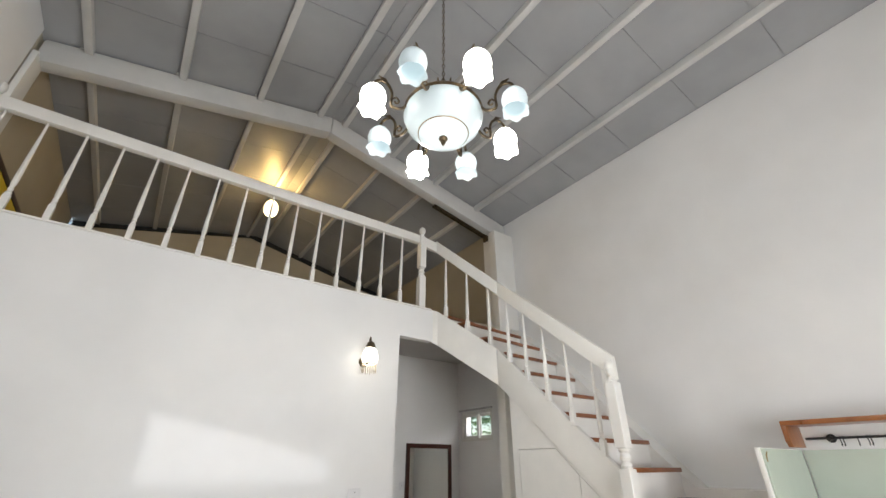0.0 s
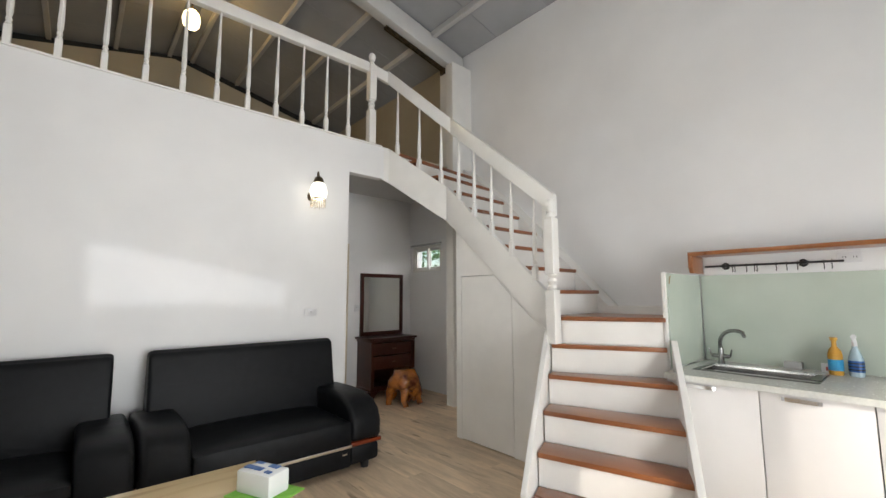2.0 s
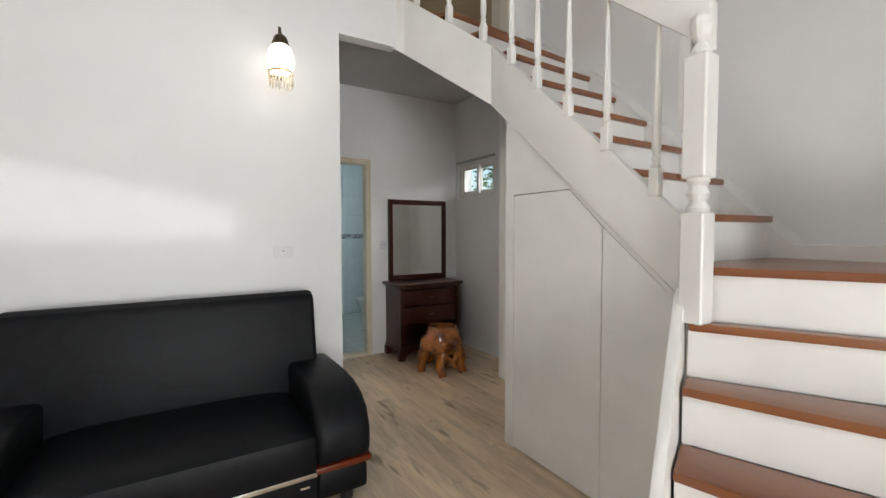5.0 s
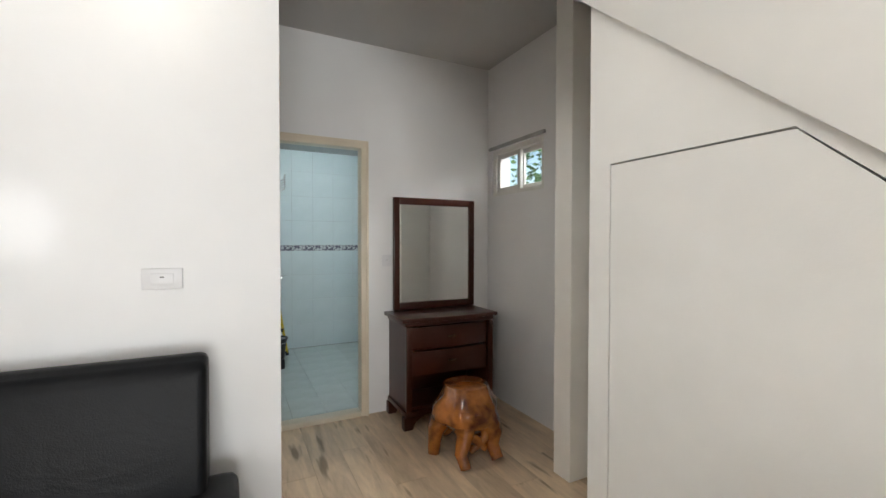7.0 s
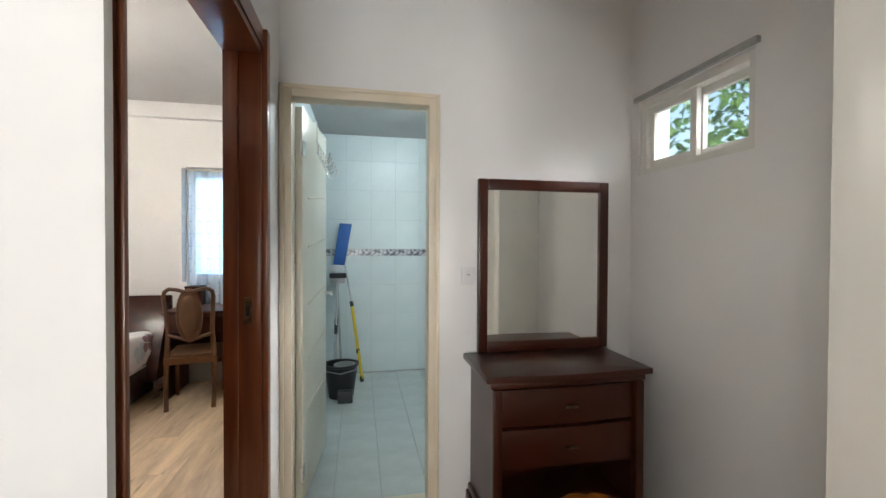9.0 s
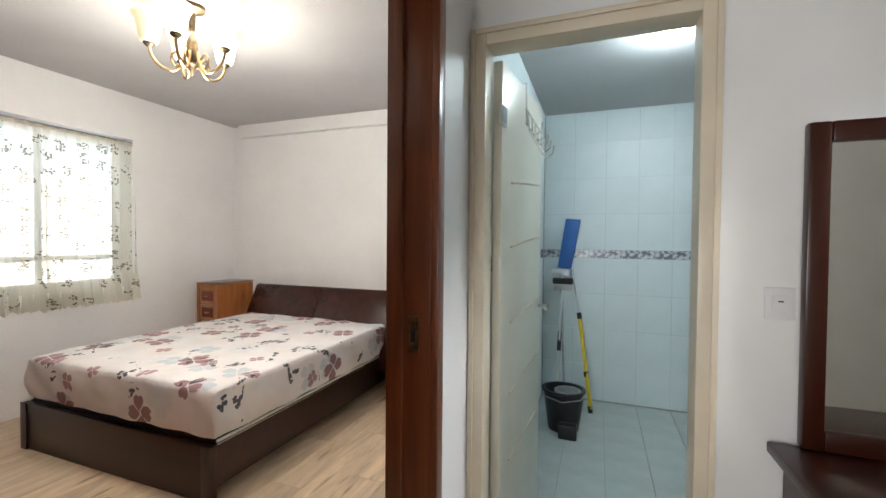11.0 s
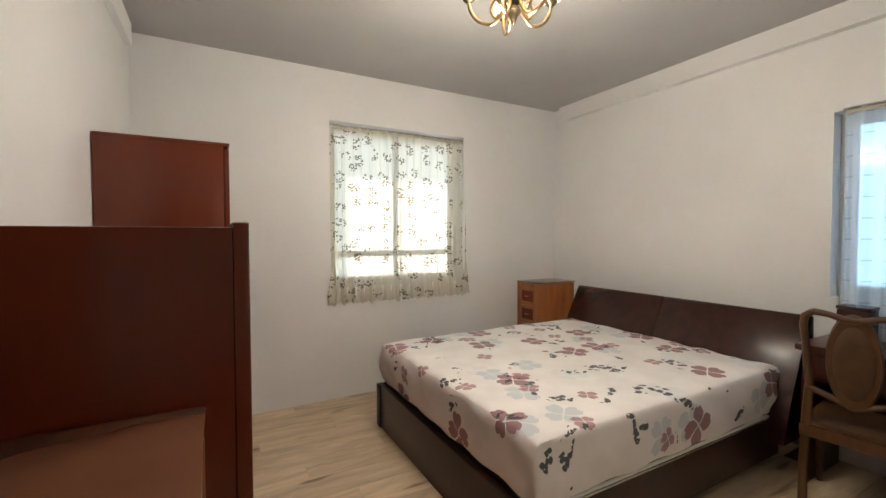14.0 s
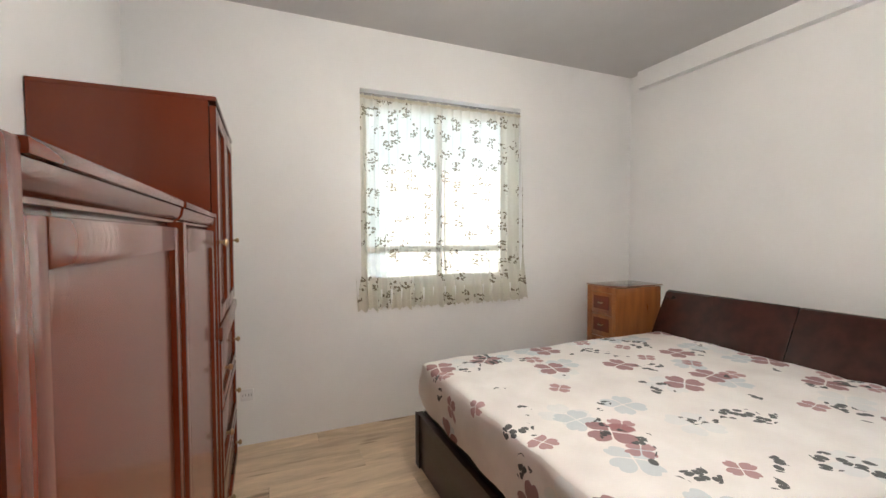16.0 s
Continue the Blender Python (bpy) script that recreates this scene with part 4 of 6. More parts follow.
ct = thing("coffee_table", (1.12, 3.08, 0), label="low coffee table with a pale veined wooden top", category="coffee table")
part("tabletop", boxes((-0.72, -0.42, 0.445, 0.61, 0.42, 0.50)), TABLE, ct, bevel=0.006)
part("apron", boxes((-0.62, -0.34, 0.36, 0.52, 0.34, 0.444)), TABLE, ct, bevel=0.004)
for x in (-0.6, 0.5):
    for y in (-0.32, 0.32):
        part("leg", boxes((x - 0.035, y - 0.035, 0, x + 0.035, y + 0.035, 0.36)), TABLE, ct, bevel=0.006)
mat_ = tagged(part("table_mat", boxes((-0.10, -0.13, 0, 0.10, 0.13, 0.006)), GREENC, bevel=0.002), "bright green square mat on the coffee table under the tissue pack", "table mat")
mat_.matrix_world = pose(1.640, 3.085, 0.501, 0, 0, 24)
tp = thing("tissue_pack", (1.635, 3.10, 0.508), 24, "soft white tissue pack with blue print on the green mat", "tissue pack")
tb = cushion(0.115, 0.19, 0.092, 0.006)
part("pack", tb, CERAMIC, tp, bevel=0.010)
for k, (x, y, w, h_) in enumerate(((-0.02, 0.03, 0.03, 0.10), (0.025, -0.04, 0.03, 0.05), (0.03, 0.05, 0.02, 0.04), (-0.03, -0.06, 0.02, 0.03))):
    part("print_bar", boxes((x - w / 2, y - h_ / 2, 0.094, x + w / 2, y + h_ / 2, 0.0995)), BLUE, tp)

# kitchen
def kitchen_cabinet(y1, y0, doors):
    c = thing("kitchen_cabinet", (4.43, (y0 + y1) / 2, 0), label="white base cabinet with flush doors and curved metal handles", category="kitchen cabinet", group="kitchen base cabinets")
    h = (y1 - y0) / 2
    part("carcass", boxes((-0.385, -h + 0.001, 0.10, 0.41, h - 0.001, 0.79)), CABW, c)
    part("toe_kick", boxes((-0.34, -h + 0.001, 0.001, -0.32, h - 0.001, 0.10)), CABW, c)
    n = doors
    for k in range(n):
        a = -h + 2 * h * k / n + 0.002
        b = -h + 2 * h * (k + 1) / n - 0.002
        dd = part("door", boxes((-0.408, a, 0.102, -0.389, b, 0.787)), CABW, c, bevel=0.002)
        m = (a + b) / 2
        hb = bmesh.new()
        m += 0.10 * (b - a) if k == n - 1 else -0.06 * (b - a)
        prism([(-0.412, m - 0.088, 0.752), (-0.430, m - 0.07, 0.754), (-0.436, m, 0.755), (-0.430, m + 0.07, 0.754), (-0.412, m + 0.088, 0.752), (-0.420, m + 0.06, 0.752), (-0.427, m, 0.752), (-0.420, m - 0.06, 0.752)], (0, 0, 0.022), hb)
        part("handle", hb, CHROME, dd, "curved metal handle")
    return c


kitchen_cabinet(2.33, 1.824, 1)
kitchen_cabinet(1.822, 1.345, 1)
kitchen_cabinet(1.343, 0.40, 2)
kitchen_cabinet(0.398, -0.54, 2)
wt = tagged(part("worktop", boxes((3.99, 2.215, 0.793, 4.855, 2.333, 0.83), (3.99, -0.55, 0.793, 4.855, 1.605, 0.83), (3.99, 1.605, 0.793, 4.262, 2.215, 0.83), (4.638, 1.605, 0.793, 4.855, 2.215, 0.83)), WORKTOP), "pale grey kitchen worktop over the white cabinets", "worktop")
sk = thing("kitchen_sink", (4.45, 1.91, 0.831), label="stainless steel sink let into the pale grey worktop", category="sink")
sb = bmesh.new()
rings(sb, [[(sx * (0.20 - i), sy * (0.335 - i), z) for sx, sy in ((-1, -1), (1, -1), (1, 1), (-1, 1))] for i, z in ((0.0, 0.0), (0.0, 0.006), (0.025, 0.006), (0.032, -0.01), (0.05, -0.16))], close=False)
sb.faces.new([sb.verts[i] for i in range(len(sb.verts) - 4, len(sb.verts))]) if sb.verts.ensure_lookup_table() is None else None
part("bowl", sb, INOX, sk)
part("drain", lathe([(0.04, -0.158), (0.04, -0.155), (0.03, -0.153)], 16), CHROME, sk)
part("drainer_plate", boxes((-0.12, -0.33, 0.0065, 0.12, -0.28, 0.009)), INOX, sk)
fa = thing("faucet", (4.70, 2.19, 0.831), label="chrome kitchen mixer tap with a curved spout and two levers", category="faucet")
part("body", lathe([(0.026, 0), (0.026, 0.01), (0.02, 0.015), (0.02, 0.10), (0.016, 0.12)], 16), DCHROME, fa, smooth=True)
sp_ = [(0, 0, 0.10)] + [(-0.01 - 0.045 * (1 - math.cos(a)), -0.115 * (1 - math.cos(a)), 0.15 + 0.105 * math.sin(a)) for a in [math.pi * k / 14 for k in range(10)]]
part("spout", tube(sp_ + [(sp_[-1][0] - 0.02, sp_[-1][1] - 0.015, sp_[-1][2] - 0.03)], [0.014] * len(sp_) + [0.012], 10), DCHROME, fa, smooth=True)
for s in (-1, 1):
    part("lever", tube([(0, s * 0.015, 0.055), (0, s * 0.055, 0.055), (-0.005, s * 0.062, 0.06), (-0.012, s * 0.075, 0.11)], [0.013, 0.013, 0.007, 0.005], 8), DCHROME, fa, smooth=True)
    part("cross_body", tube([(0, 0, 0.055), (0, s * 0.05, 0.055)], 0.016, 10), DCHROME, fa, smooth=True)
ps = thing("kitchen_side_panel", (4.48, 2.355, 0), label="white side panel with pale green glass on the kitchen side", category="panel")
part("board", prism([(-0.33, 0.0, 1.0), (-0.33, 0, 1.51), (0.355, 0, 1.51), (0.355, 0, 0.0), (-0.33, 0, 0)], (0, 0.025, 0)), TRIMW, ps, bevel=0.002)
part("glass_sheet", boxes((-0.31, -0.012, 0.832, 0.355, -0.001, 1.505)), SPLASH, ps, "pale green painted glass")
part("clip", tube([(-0.29, -0.013, 1.43), (-0.285, -0.016, 1.47), (-0.265, -0.016, 1.485)], 0.004, 6), BRASS, ps)
sg = tagged(part("glass_splashback", boxes((4.846, -0.5, 0.832, 4.857, 2.338, 1.505)), SPLASH), "glossy pale green glass splashback behind the sink", "splashback")
sh = thing("kitchen_shelf", (4.73, 0.945, 1.52), label="honey-coloured wooden wall shelf with end brackets above the sink", category="shelf")
part("board", boxes((-0.13, -1.40, 0.135, 0.125, 1.40, 0.165)), OAK, sh, bevel=0.003)
for y in (1.37, -1.385):
    part("bracket", prism([(-0.13, y, 0.134), (-0.13, y, 0.04), (-0.10, y, 0.0), (0.125, y, 0.0), (0.125, y, 0.134)], (0, 0.03, 0)), OAK, sh, bevel=0.003)
hr = thing("hook_rail", (4.80, 1.825, 1.575), label="black iron pipe rail with hooks under the wooden shelf", category="hook rail")
part("pipe", tube([(0, -0.36, 0), (0, 0.46, 0)], 0.008, 10), BLACK, hr)
for y in (0.33, -0.145):
    part("flange", lathe([(0.028, 0), (0.028, 0.006), (0.015, 0.012), (0.012, 0.05)], 16), BLACK, hr).matrix_basis = pose(0.055, y, 0, 0, -90)
for y in (0.27, 0.255, 0.18, 0.13, 0.115, 0.0, -0.06, -0.12, -0.26, -0.30):
    part("hook", tube([(0.0, y, 0.011), (-0.010, y, 0.004), (-0.011, y, -0.012), (-0.004, y, -0.035), (-0.012, y, -0.05), (-0.022, y, -0.043)], 0.003, 6), BLACK, hr)


def socket(name, m, w=0.12, h=0.072, kind="switch", label="white plastic wall switch with one rocker"):
    e = new(name)
    e.matrix_world = m
    tagged(e, label, "wall " + kind)
    part("plate", boxes((-w / 2, -0.009, -h / 2, w / 2, 0, h / 2)), PLASTIC, e, bevel=0.004)
    if kind == "switch":
        part("rocker", boxes((-w * 0.28, -0.013, -h * 0.26, w * 0.28, -0.009, h * 0.26)), PLASTIC, e, bevel=0.002)
        part("indicator", boxes((-0.006, -0.0142, 0.004, 0.006, -0.0131, 0.008)), BLACK, e)
    else:
        for s in (-1, 1):
            part("socket_face", boxes((s * w * 0.22 - 0.018, -0.011, -0.018, s * w * 0.22 + 0.018, -0.009, 0.018)), PLASTIC, e)
            for q in (-1, 1):
                part("slot", boxes((s * w * 0.22 + q * 0.007 - 0.0015, -0.0118, -0.006, s * w * 0.22 + q * 0.007 + 0.0015, -0.0111, 0.006)), BLACK, e)
    return e


socket("light_switch", pose(2.66, 4.999, 1.19))
socket("light_switch", pose(3.935, 6.369, 1.17), 0.072, 0.09)
socket("power_socket", pose(-0.549, 5.60, 0.31, 0, 0, 90), 0.072, 0.072, "socket", "white double power socket low on the bedroom wall")
socket("power_socket", pose(4.859, 1.44, 1.60, 0, 0, -90), 0.12, 0.072, "socket", "white double power socket under the shelf")


def bottle(name, x, y, prof, mat, label, band, trigger=False):
    e = thing(name, (x, y, 0.831), label=label, category="bottle")
    part("bottle", lathe(prof, 18), mat, e, smooth=True)
    r = prof[1][0] + 0.001
    part("label_band", lathe([(r, 0.03), (r, 0.10)], 18, close=False), band, e)
    if trigger:
        t = bmesh.new()
        box(t, -0.055, -0.012, 0.235, 0.03, 0.012, 0.262)
        bmesh.ops.bevel(t, geom=t.edges[:], offset=0.006, segments=2, affect="EDGES")
        tube([(-0.03, 0, 0.24), (-0.035, 0, 0.215), (-0.025, 0, 0.19)], [0.006, 0.005, 0.004], 8, t)
        lathe([(0.014, 0.19), (0.014, 0.215), (0.009, 0.24)], 12, (0, 0, 0), t)
        part("spray_trigger", t, PLASTIC, e, "white spray trigger")
        for k in range(3):
            part("print_bar", lathe([(r + 0.0012, 0.04 + 0.02 * k), (r + 0.0012, 0.048 + 0.02 * k)], 18, close=False), BLACK, e)
    else:
        part("pump_cap", lathe([(0.013, 0.19), (0.013, 0.22), (0.02, 0.222), (0.02, 0.24)], 12), AMBER, e)
    return e


bottle("soap_bottle", 4.72, 1.55, [(0.034, 0), (0.038, 0.01), (0.038, 0.13), (0.03, 0.16), (0.014, 0.18), (0.013, 0.2)], AMBER, "amber dish soap bottle with a blue label by the sink", BLUE2)
bottle("spray_bottle", 4.74, 1.455, [(0.034, 0), (0.038, 0.01), (0.037, 0.11), (0.022, 0.16), (0.013, 0.18), (0.013, 0.2)], PALEB, "clear spray bottle with a dark blue label by the sink", BLUE, True)
sc = thing("sponge_holder", (4.80, 1.78, 0.831), label="small grey plastic sponge holder behind the sink", category="sponge holder")
part("tray", boxes((-0.03, -0.05, 0, 0.03, 0.05, 0.05)), GREYM, sc, bevel=0.006)
sc2 = thing("small_pack", (4.78, 1.60, 0.831), label="small white square carton with a red mark beside the soap", category="carton")
part("carton", boxes((-0.012, -0.03, 0, 0.012, 0.03, 0.06)), PLASTIC, sc2, bevel=0.003)
part("mark", boxes((-0.0135, -0.012, 0.015, -0.0125, 0.006, 0.04)), REDC, sc2)


# ---- lamps ----
def tulip(up=True, r=0.075, h=0.15):
    """A glass shade with a waved rim; open at its far end."""
    bm = bmesh.new()
    prof = ((0.30, 0.0), (0.62, 0.03), (0.92, 0.25), (1.0, 0.45), (0.93, 0.65), (0.80, 0.80), (0.86, 0.92), (1.0, 1.0))
    n = 24
    out = []
    for f, z in prof:
        ring = []
        for k in range(n):
            a = 2 * math.pi * k / n
            wave = 1 + (0.07 * math.sin(6 * a) if z > 0.85 else 0)
            ring.append((r * f * wave * math.cos(a), r * f * wave * math.sin(a), (h * z + (0.006 * math.sin(6 * a) if z > 0.95 else 0)) * (1 if up else -1)))
        out.append(ring)
    return rings(bm, out, close=False)


def bell(r, h):
    """A flared glass bell, open and widest at its top."""
    n, out = 28, []
    for f, z in ((0.36, 0.0), (0.50, 0.04), (0.60, 0.20), (0.66, 0.45), (0.74, 0.68), (0.87, 0.87), (1.0, 1.0)):
        out.append([(r * f * math.cos(a) * (1 + (0.03 * math.sin(7 * a) if z > 0.8 else 0)), r * f * math.sin(a) * (1 + (0.03 * math.sin(7 * a) if z > 0.8 else 0)), h * z) for a in [2 * math.pi * k / n for k in range(n)]])
    return rings(bmesh.new(), out, close=False)


def glass_shade(name, at, parent, mat, up, r, h, label=""):
    o = part(name, tulip(up, r, h), mat, parent, label, smooth=True)
    o.location = at
    return o


CH = Vector((1.965, 2.69, 3.29))
ch = thing("chandelier", CH, -34, "aged bronze chandelier with frosted bowl and eight tulip glass shades", "chandelier")
bowl = bmesh.new()
rings(bowl, [[(r * math.cos(a), r * math.sin(a), z) for a in [2 * math.pi * k / 40 for k in range(40)]] for r, z in ((0.235, 0.03), (0.243, 0.0), (0.225, -0.05), (0.185, -0.10), (0.12, -0.14), (0.05, -0.155), (0.004, -0.158))], close=False)
part("bowl", bowl, LITBOWL, ch, "frosted white glass bowl with a fine bronze line", smooth=True)
part("bowl_line", lathe([(0.152, -0.126), (0.148, -0.129)], 40, close=False), BRASS, ch)
part("finial", lathe([(0.025, -0.155), (0.028, -0.165), (0.012, -0.18), (0.016, -0.19), (0.008, -0.21), (0.002, -0.215)], 14), BRONZE, ch, smooth=True)
part("crown_ring", lathe([(0.225, 0.03), (0.245, 0.045), (0.235, 0.06), (0.12, 0.10), (0.05, 0.13), (0.04, 0.20), (0.055, 0.22), (0.02, 0.27), (0.012, 0.34)], 32), BRONZE, ch, smooth=True)
lf_ = bmesh.new()
for k in range(18):
    a = 2 * math.pi * k / 18
    c, s = math.cos(a), math.sin(a)
    tube([(0.20 * c, 0.20 * s, 0.055), (0.19 * c, 0.19 * s, 0.095), (0.215 * c, 0.215 * s, 0.11)], [0.014, 0.009, 0.004], 5, lf_)
for k in range(8):
    a = 2 * math.pi * k / 8
    c, s = math.cos(a), math.sin(a)
    tube([(0.045 * c, 0.045 * s, 0.14), (0.07 * c, 0.07 * s, 0.19), (0.055 * c, 0.055 * s, 0.23)], [0.01, 0.008, 0.003], 5, lf_)
part("ornament", lf_, BRONZE, ch)
for k in range(8):
    a = radians(22.5 + 45 * k)
    c, s = math.cos(a), math.sin(a)
    curve = [(0.23, 0.03), (0.27, -0.03), (0.33, -0.03), (0.33, 0.06), (0.36, 0.13), (0.41, 0.14), (0.44, 0.11), (0.44, 0.08)]
    part("arm", tube(smooth_line([(r * c, r * s, z) for r, z in curve]), 0.009, 8), BRONZE, ch, smooth=True)
    part("scroll", tube(smooth_line([(r * c, r * s, z) for r, z in ((0.33, 0.02), (0.305, 0.045), (0.285, 0.02), (0.30, 0.0), (0.312, 0.012))]), 0.006, 6), BRONZE, ch, smooth=True)
    part("leaf", tube([(0.35 * c, 0.35 * s, 0.11), (0.38 * c, 0.38 * s, 0.155), (0.42 * c, 0.42 * s, 0.175)], [0.006, 0.013, 0.003], 6), BRONZE, ch)
    part("gallery", lathe([(0.012, 0.085), (0.03, 0.07), (0.028, 0.05)], 12, (0.44 * c, 0.44 * s, 0)), BRONZE, ch)
    glass_shade("lit_shade" if k % 2 == 0 else "shade", (0.44 * c, 0.44 * s, 0.06), ch, LIT if k % 2 == 0 else FROST, False, 0.076, 0.160)
links = bmesh.new()
top_z = roof_z(2.0) - CH.z - 0.03
n_links = int((top_z - 0.33) / 0.036)
for k in range(n_links):
    z = 0.34 + 0.036 * k
    pts = [((0.009 * math.cos(t) if k % 2 else 0), (0 if k % 2 else 0.009 * math.cos(t)), z + 0.018 + 0.022 * math.sin(t)) for t in [2 * math.pi * q / 8 for q in range(9)]]
    tube(pts, 0.003, 4, links)
part("chain", links, BRONZE, ch)
part("ceiling_rose", lathe([(0.05, top_z), (0.055, top_z - 0.015), (0.02, top_z - 0.04)], 16), BRONZE, ch)

WLX, WLZ = 2.64, 2.33
wl = thing("wall_lamp", (WLX, 5.0, WLZ), label="bronze wall lamp with a lit glass globe and hanging crystal fringe", category="wall lamp")
part("wall_plate", lathe([(0.05, 0), (0.045, 0.012), (0.02, 0.02)], 18), BRONZE, wl).matrix_basis = pose(0, 0, -0.02, 90)
part("arm", tube([(0, -0.01, -0.02), (0, -0.05, -0.07), (0, -0.09, -0.05), (0, -0.10, 0.08), (0, -0.11, 0.17), (0, -0.125, 0.20), (0, -0.14, 0.17), (0, -0.14, 0.12)], [0.008, 0.008, 0.007, 0.006, 0.007, 0.009, 0.007, 0.006], 8), BRONZE, wl, smooth=True)
part("crown", lathe([(0.012, 0.16), (0.035, 0.14), (0.048, 0.105), (0.05, 0.09)], 20, (0, -0.14, 0)), BRONZE, wl)
part("globe", lathe([(0.046, 0.09), (0.064, 0.065), (0.078, 0.02), (0.078, -0.02), (0.067, -0.05), (0.058, -0.065)], 24, (0, -0.14, 0), close=False), LITW, wl, "lit ribbed glass globe", smooth=True)
part("bead_ring", lathe([(0.066, -0.06), (0.069, -0.066), (0.066, -0.072)], 24, (0, -0.14, 0), close=False), BRASS, wl)
for k in range(20):
    a = 2 * math.pi * k / 20
    x, y = 0.066 * math.cos(a), -0.14 + 0.066 * math.sin(a)
    part("crystal_drop", lathe([(0.003, -0.07), (0.005, -0.085), (0.002, -0.10), (0.006, -0.12), (0.002, -0.14 - 0.01 * (k % 2))], 6, (x, y, 0)), CRYSTAL, wl)

BL = Vector((1.31, 6.66, 2.375))
bl = thing("ceiling_light", BL, 12, "bronze ceiling light with five upturned frosted glass shades", "ceiling light")
part("canopy", lathe([(0.07, BCEIL - BL.z), (0.065, BCEIL - BL.z - 0.02), (0.02, BCEIL - BL.z - 0.04), (0.012, 0.10), (0.03, 0.06), (0.035, 0.0), (0.02, -0.05), (0.012, -0.06)], 18), BRONZE, bl, smooth=True)
part("finial", lathe([(0.032, -0.06), (0.036, -0.075), (0.018, -0.095), (0.008, -0.125), (0.002, -0.13)], 14), BRONZE, bl, smooth=True)
for k in range(5):
    a = 2 * math.pi * k / 5
    c, s = math.cos(a), math.sin(a)
    part("arm", tube(smooth_line([(r * c, r * s, z) for r, z in ((0.03, 0.0), (0.05, -0.07), (0.09, -0.115), (0.15, -0.10), (0.19, -0.05), (0.20, 0.0))]), 0.0085, 8), BRASSD, bl, smooth=True)
    part("scroll", tube(smooth_line([(r * c, r * s, z) for r, z in ((0.05, -0.04), (0.08, -0.01), (0.10, -0.05), (0.08, -0.09), (0.065, -0.075))]), 0.006, 6), BRASSD, bl, smooth=True)
    part("cup", lathe([(0.012, -0.01), (0.028, 0.005), (0.03, 0.018)], 12, (0.20 * c, 0.20 * s, 0)), BRONZE, bl)
    part("shade", bell(0.082, 0.145), WARM if k in (0, 1, 4) else WARMDIM, bl, smooth=True).location = (0.20 * c, 0.20 * s, 0.012)

LL = Vector((1.83, 7.03, 4.90))
ll = thing("loft_ceiling_light", LL, label="small warm glass ceiling light under the loft roof", category="ceiling light")
part("stem", lathe([(0.04, roof_z(LL.x) - LL.z), (0.04, roof_z(LL.x) - LL.z - 0.015), (0.012, roof_z(LL.x) - LL.z - 0.03), (0.012, 0.12), (0.05, 0.10)], 14), BRONZE, ll)
part("shade", lathe([(0.045, 0.10), (0.09, 0.05), (0.105, -0.02), (0.095, -0.10), (0.07, -0.13)], 20, close=False), WARM, ll, smooth=True)

bdl = thing("bathroom_downlight", (3.80, 7.35, 2.43), label="round recessed white bathroom downlight", category="downlight")
part("ring", lathe([(0.075, 0.0), (0.08, -0.006), (0.06, -0.01)], 24), PLASTIC, bdl)
part("disc", lathe([(0.058, -0.0085), (0.058, -0.0115)], 24), WHITEL, bdl)

lamp("POINT", "chandelier_light", pose(CH.x, CH.y, CH.z - 0.62), 22, (1, 0.97, 0.93), radius=0.3)
lamp("POINT", "wall_lamp_light", pose(WLX, 5.0 - 0.26, WLZ - 0.10), 0.4, (0.95, 1.0, 1.0), radius=0.06)
lamp("POINT", "ceiling_light_light", pose(BL.x, BL.y, BL.z + 0.13), 5, (1, 0.93, 0.84), radius=0.10)
lamp("POINT", "ceiling_light_low", pose(BL.x, BL.y, BL.z - 0.30), 34, (1, 0.94, 0.86), radius=0.14)
lamp("POINT", "loft_light", pose(LL.x - 0.02, LL.y - 0.19, LL.z + 0.10), 15, (1, 0.64, 0.22), radius=0.06)
lamp("POINT", "bathroom_light", pose(3.80, 7.35, 2.36), 11, (0.78, 0.94, 1.0), radius=0.06)

# ---- dressing corner ----
dr = thing("dresser", (4.30, 6.16, 0), label="dark mahogany dresser with bowed drawers and bracket feet", category="dresser")


def bowed(w, d, z0, z1, bow=0.03, y_front=None, n=12):
    yf = -d / 2 if y_front is None else y_front
    pts = [(-w / 2 + w * k / n, yf - bow * (math.cos(math.pi * 2 * (k / n - 0.5)) * 0.5 + 0.5), z0) for k in range(n + 1)]
    return prism(pts + [(w / 2, d / 2, z0), (-w / 2, d / 2, z0)], (0, 0, z1 - z0))


part("tabletop", bowed(0.78, 0.40, 0.752, 0.78, 0.02), MAHOGD, dr, bevel=0.006)
part("top_moulding", boxes((-0.365, -0.185, 0.72, 0.365, 0.195, 0.751)), MAHOGD, dr, bevel=0.01)
part("body", boxes((-0.35, -0.17, 0.12, -0.325, 0.195, 0.72), (0.325, -0.17, 0.12, 0.35, 0.195, 0.72), (-0.325, 0.17, 0.12, 0.325, 0.195, 0.72), (-0.325, -0.15, 0.12, 0.325, 0.17, 0.14)), MAHOGD, dr)
for s in (-1, 1):
    part("corner_post", boxes((s * 0.335 - 0.02, -0.188, 0.12, s * 0.335 + 0.02, -0.15, 0.72)), MAHOGD, dr, bevel=0.006)
for z0, z1 in ((0.55, 0.71), (0.37, 0.535)):
    q = part("drawer", bowed(0.62, 0.1, z0, z1, 0.015, -0.165), MAHOGD, dr, bevel=0.005)
    part("knob", boxes((-0.03, -0.20, (z0 + z1) / 2 - 0.006, 0.03, -0.185, (z0 + z1) / 2 + 0.006)), BRONZE, q, bevel=0.004)
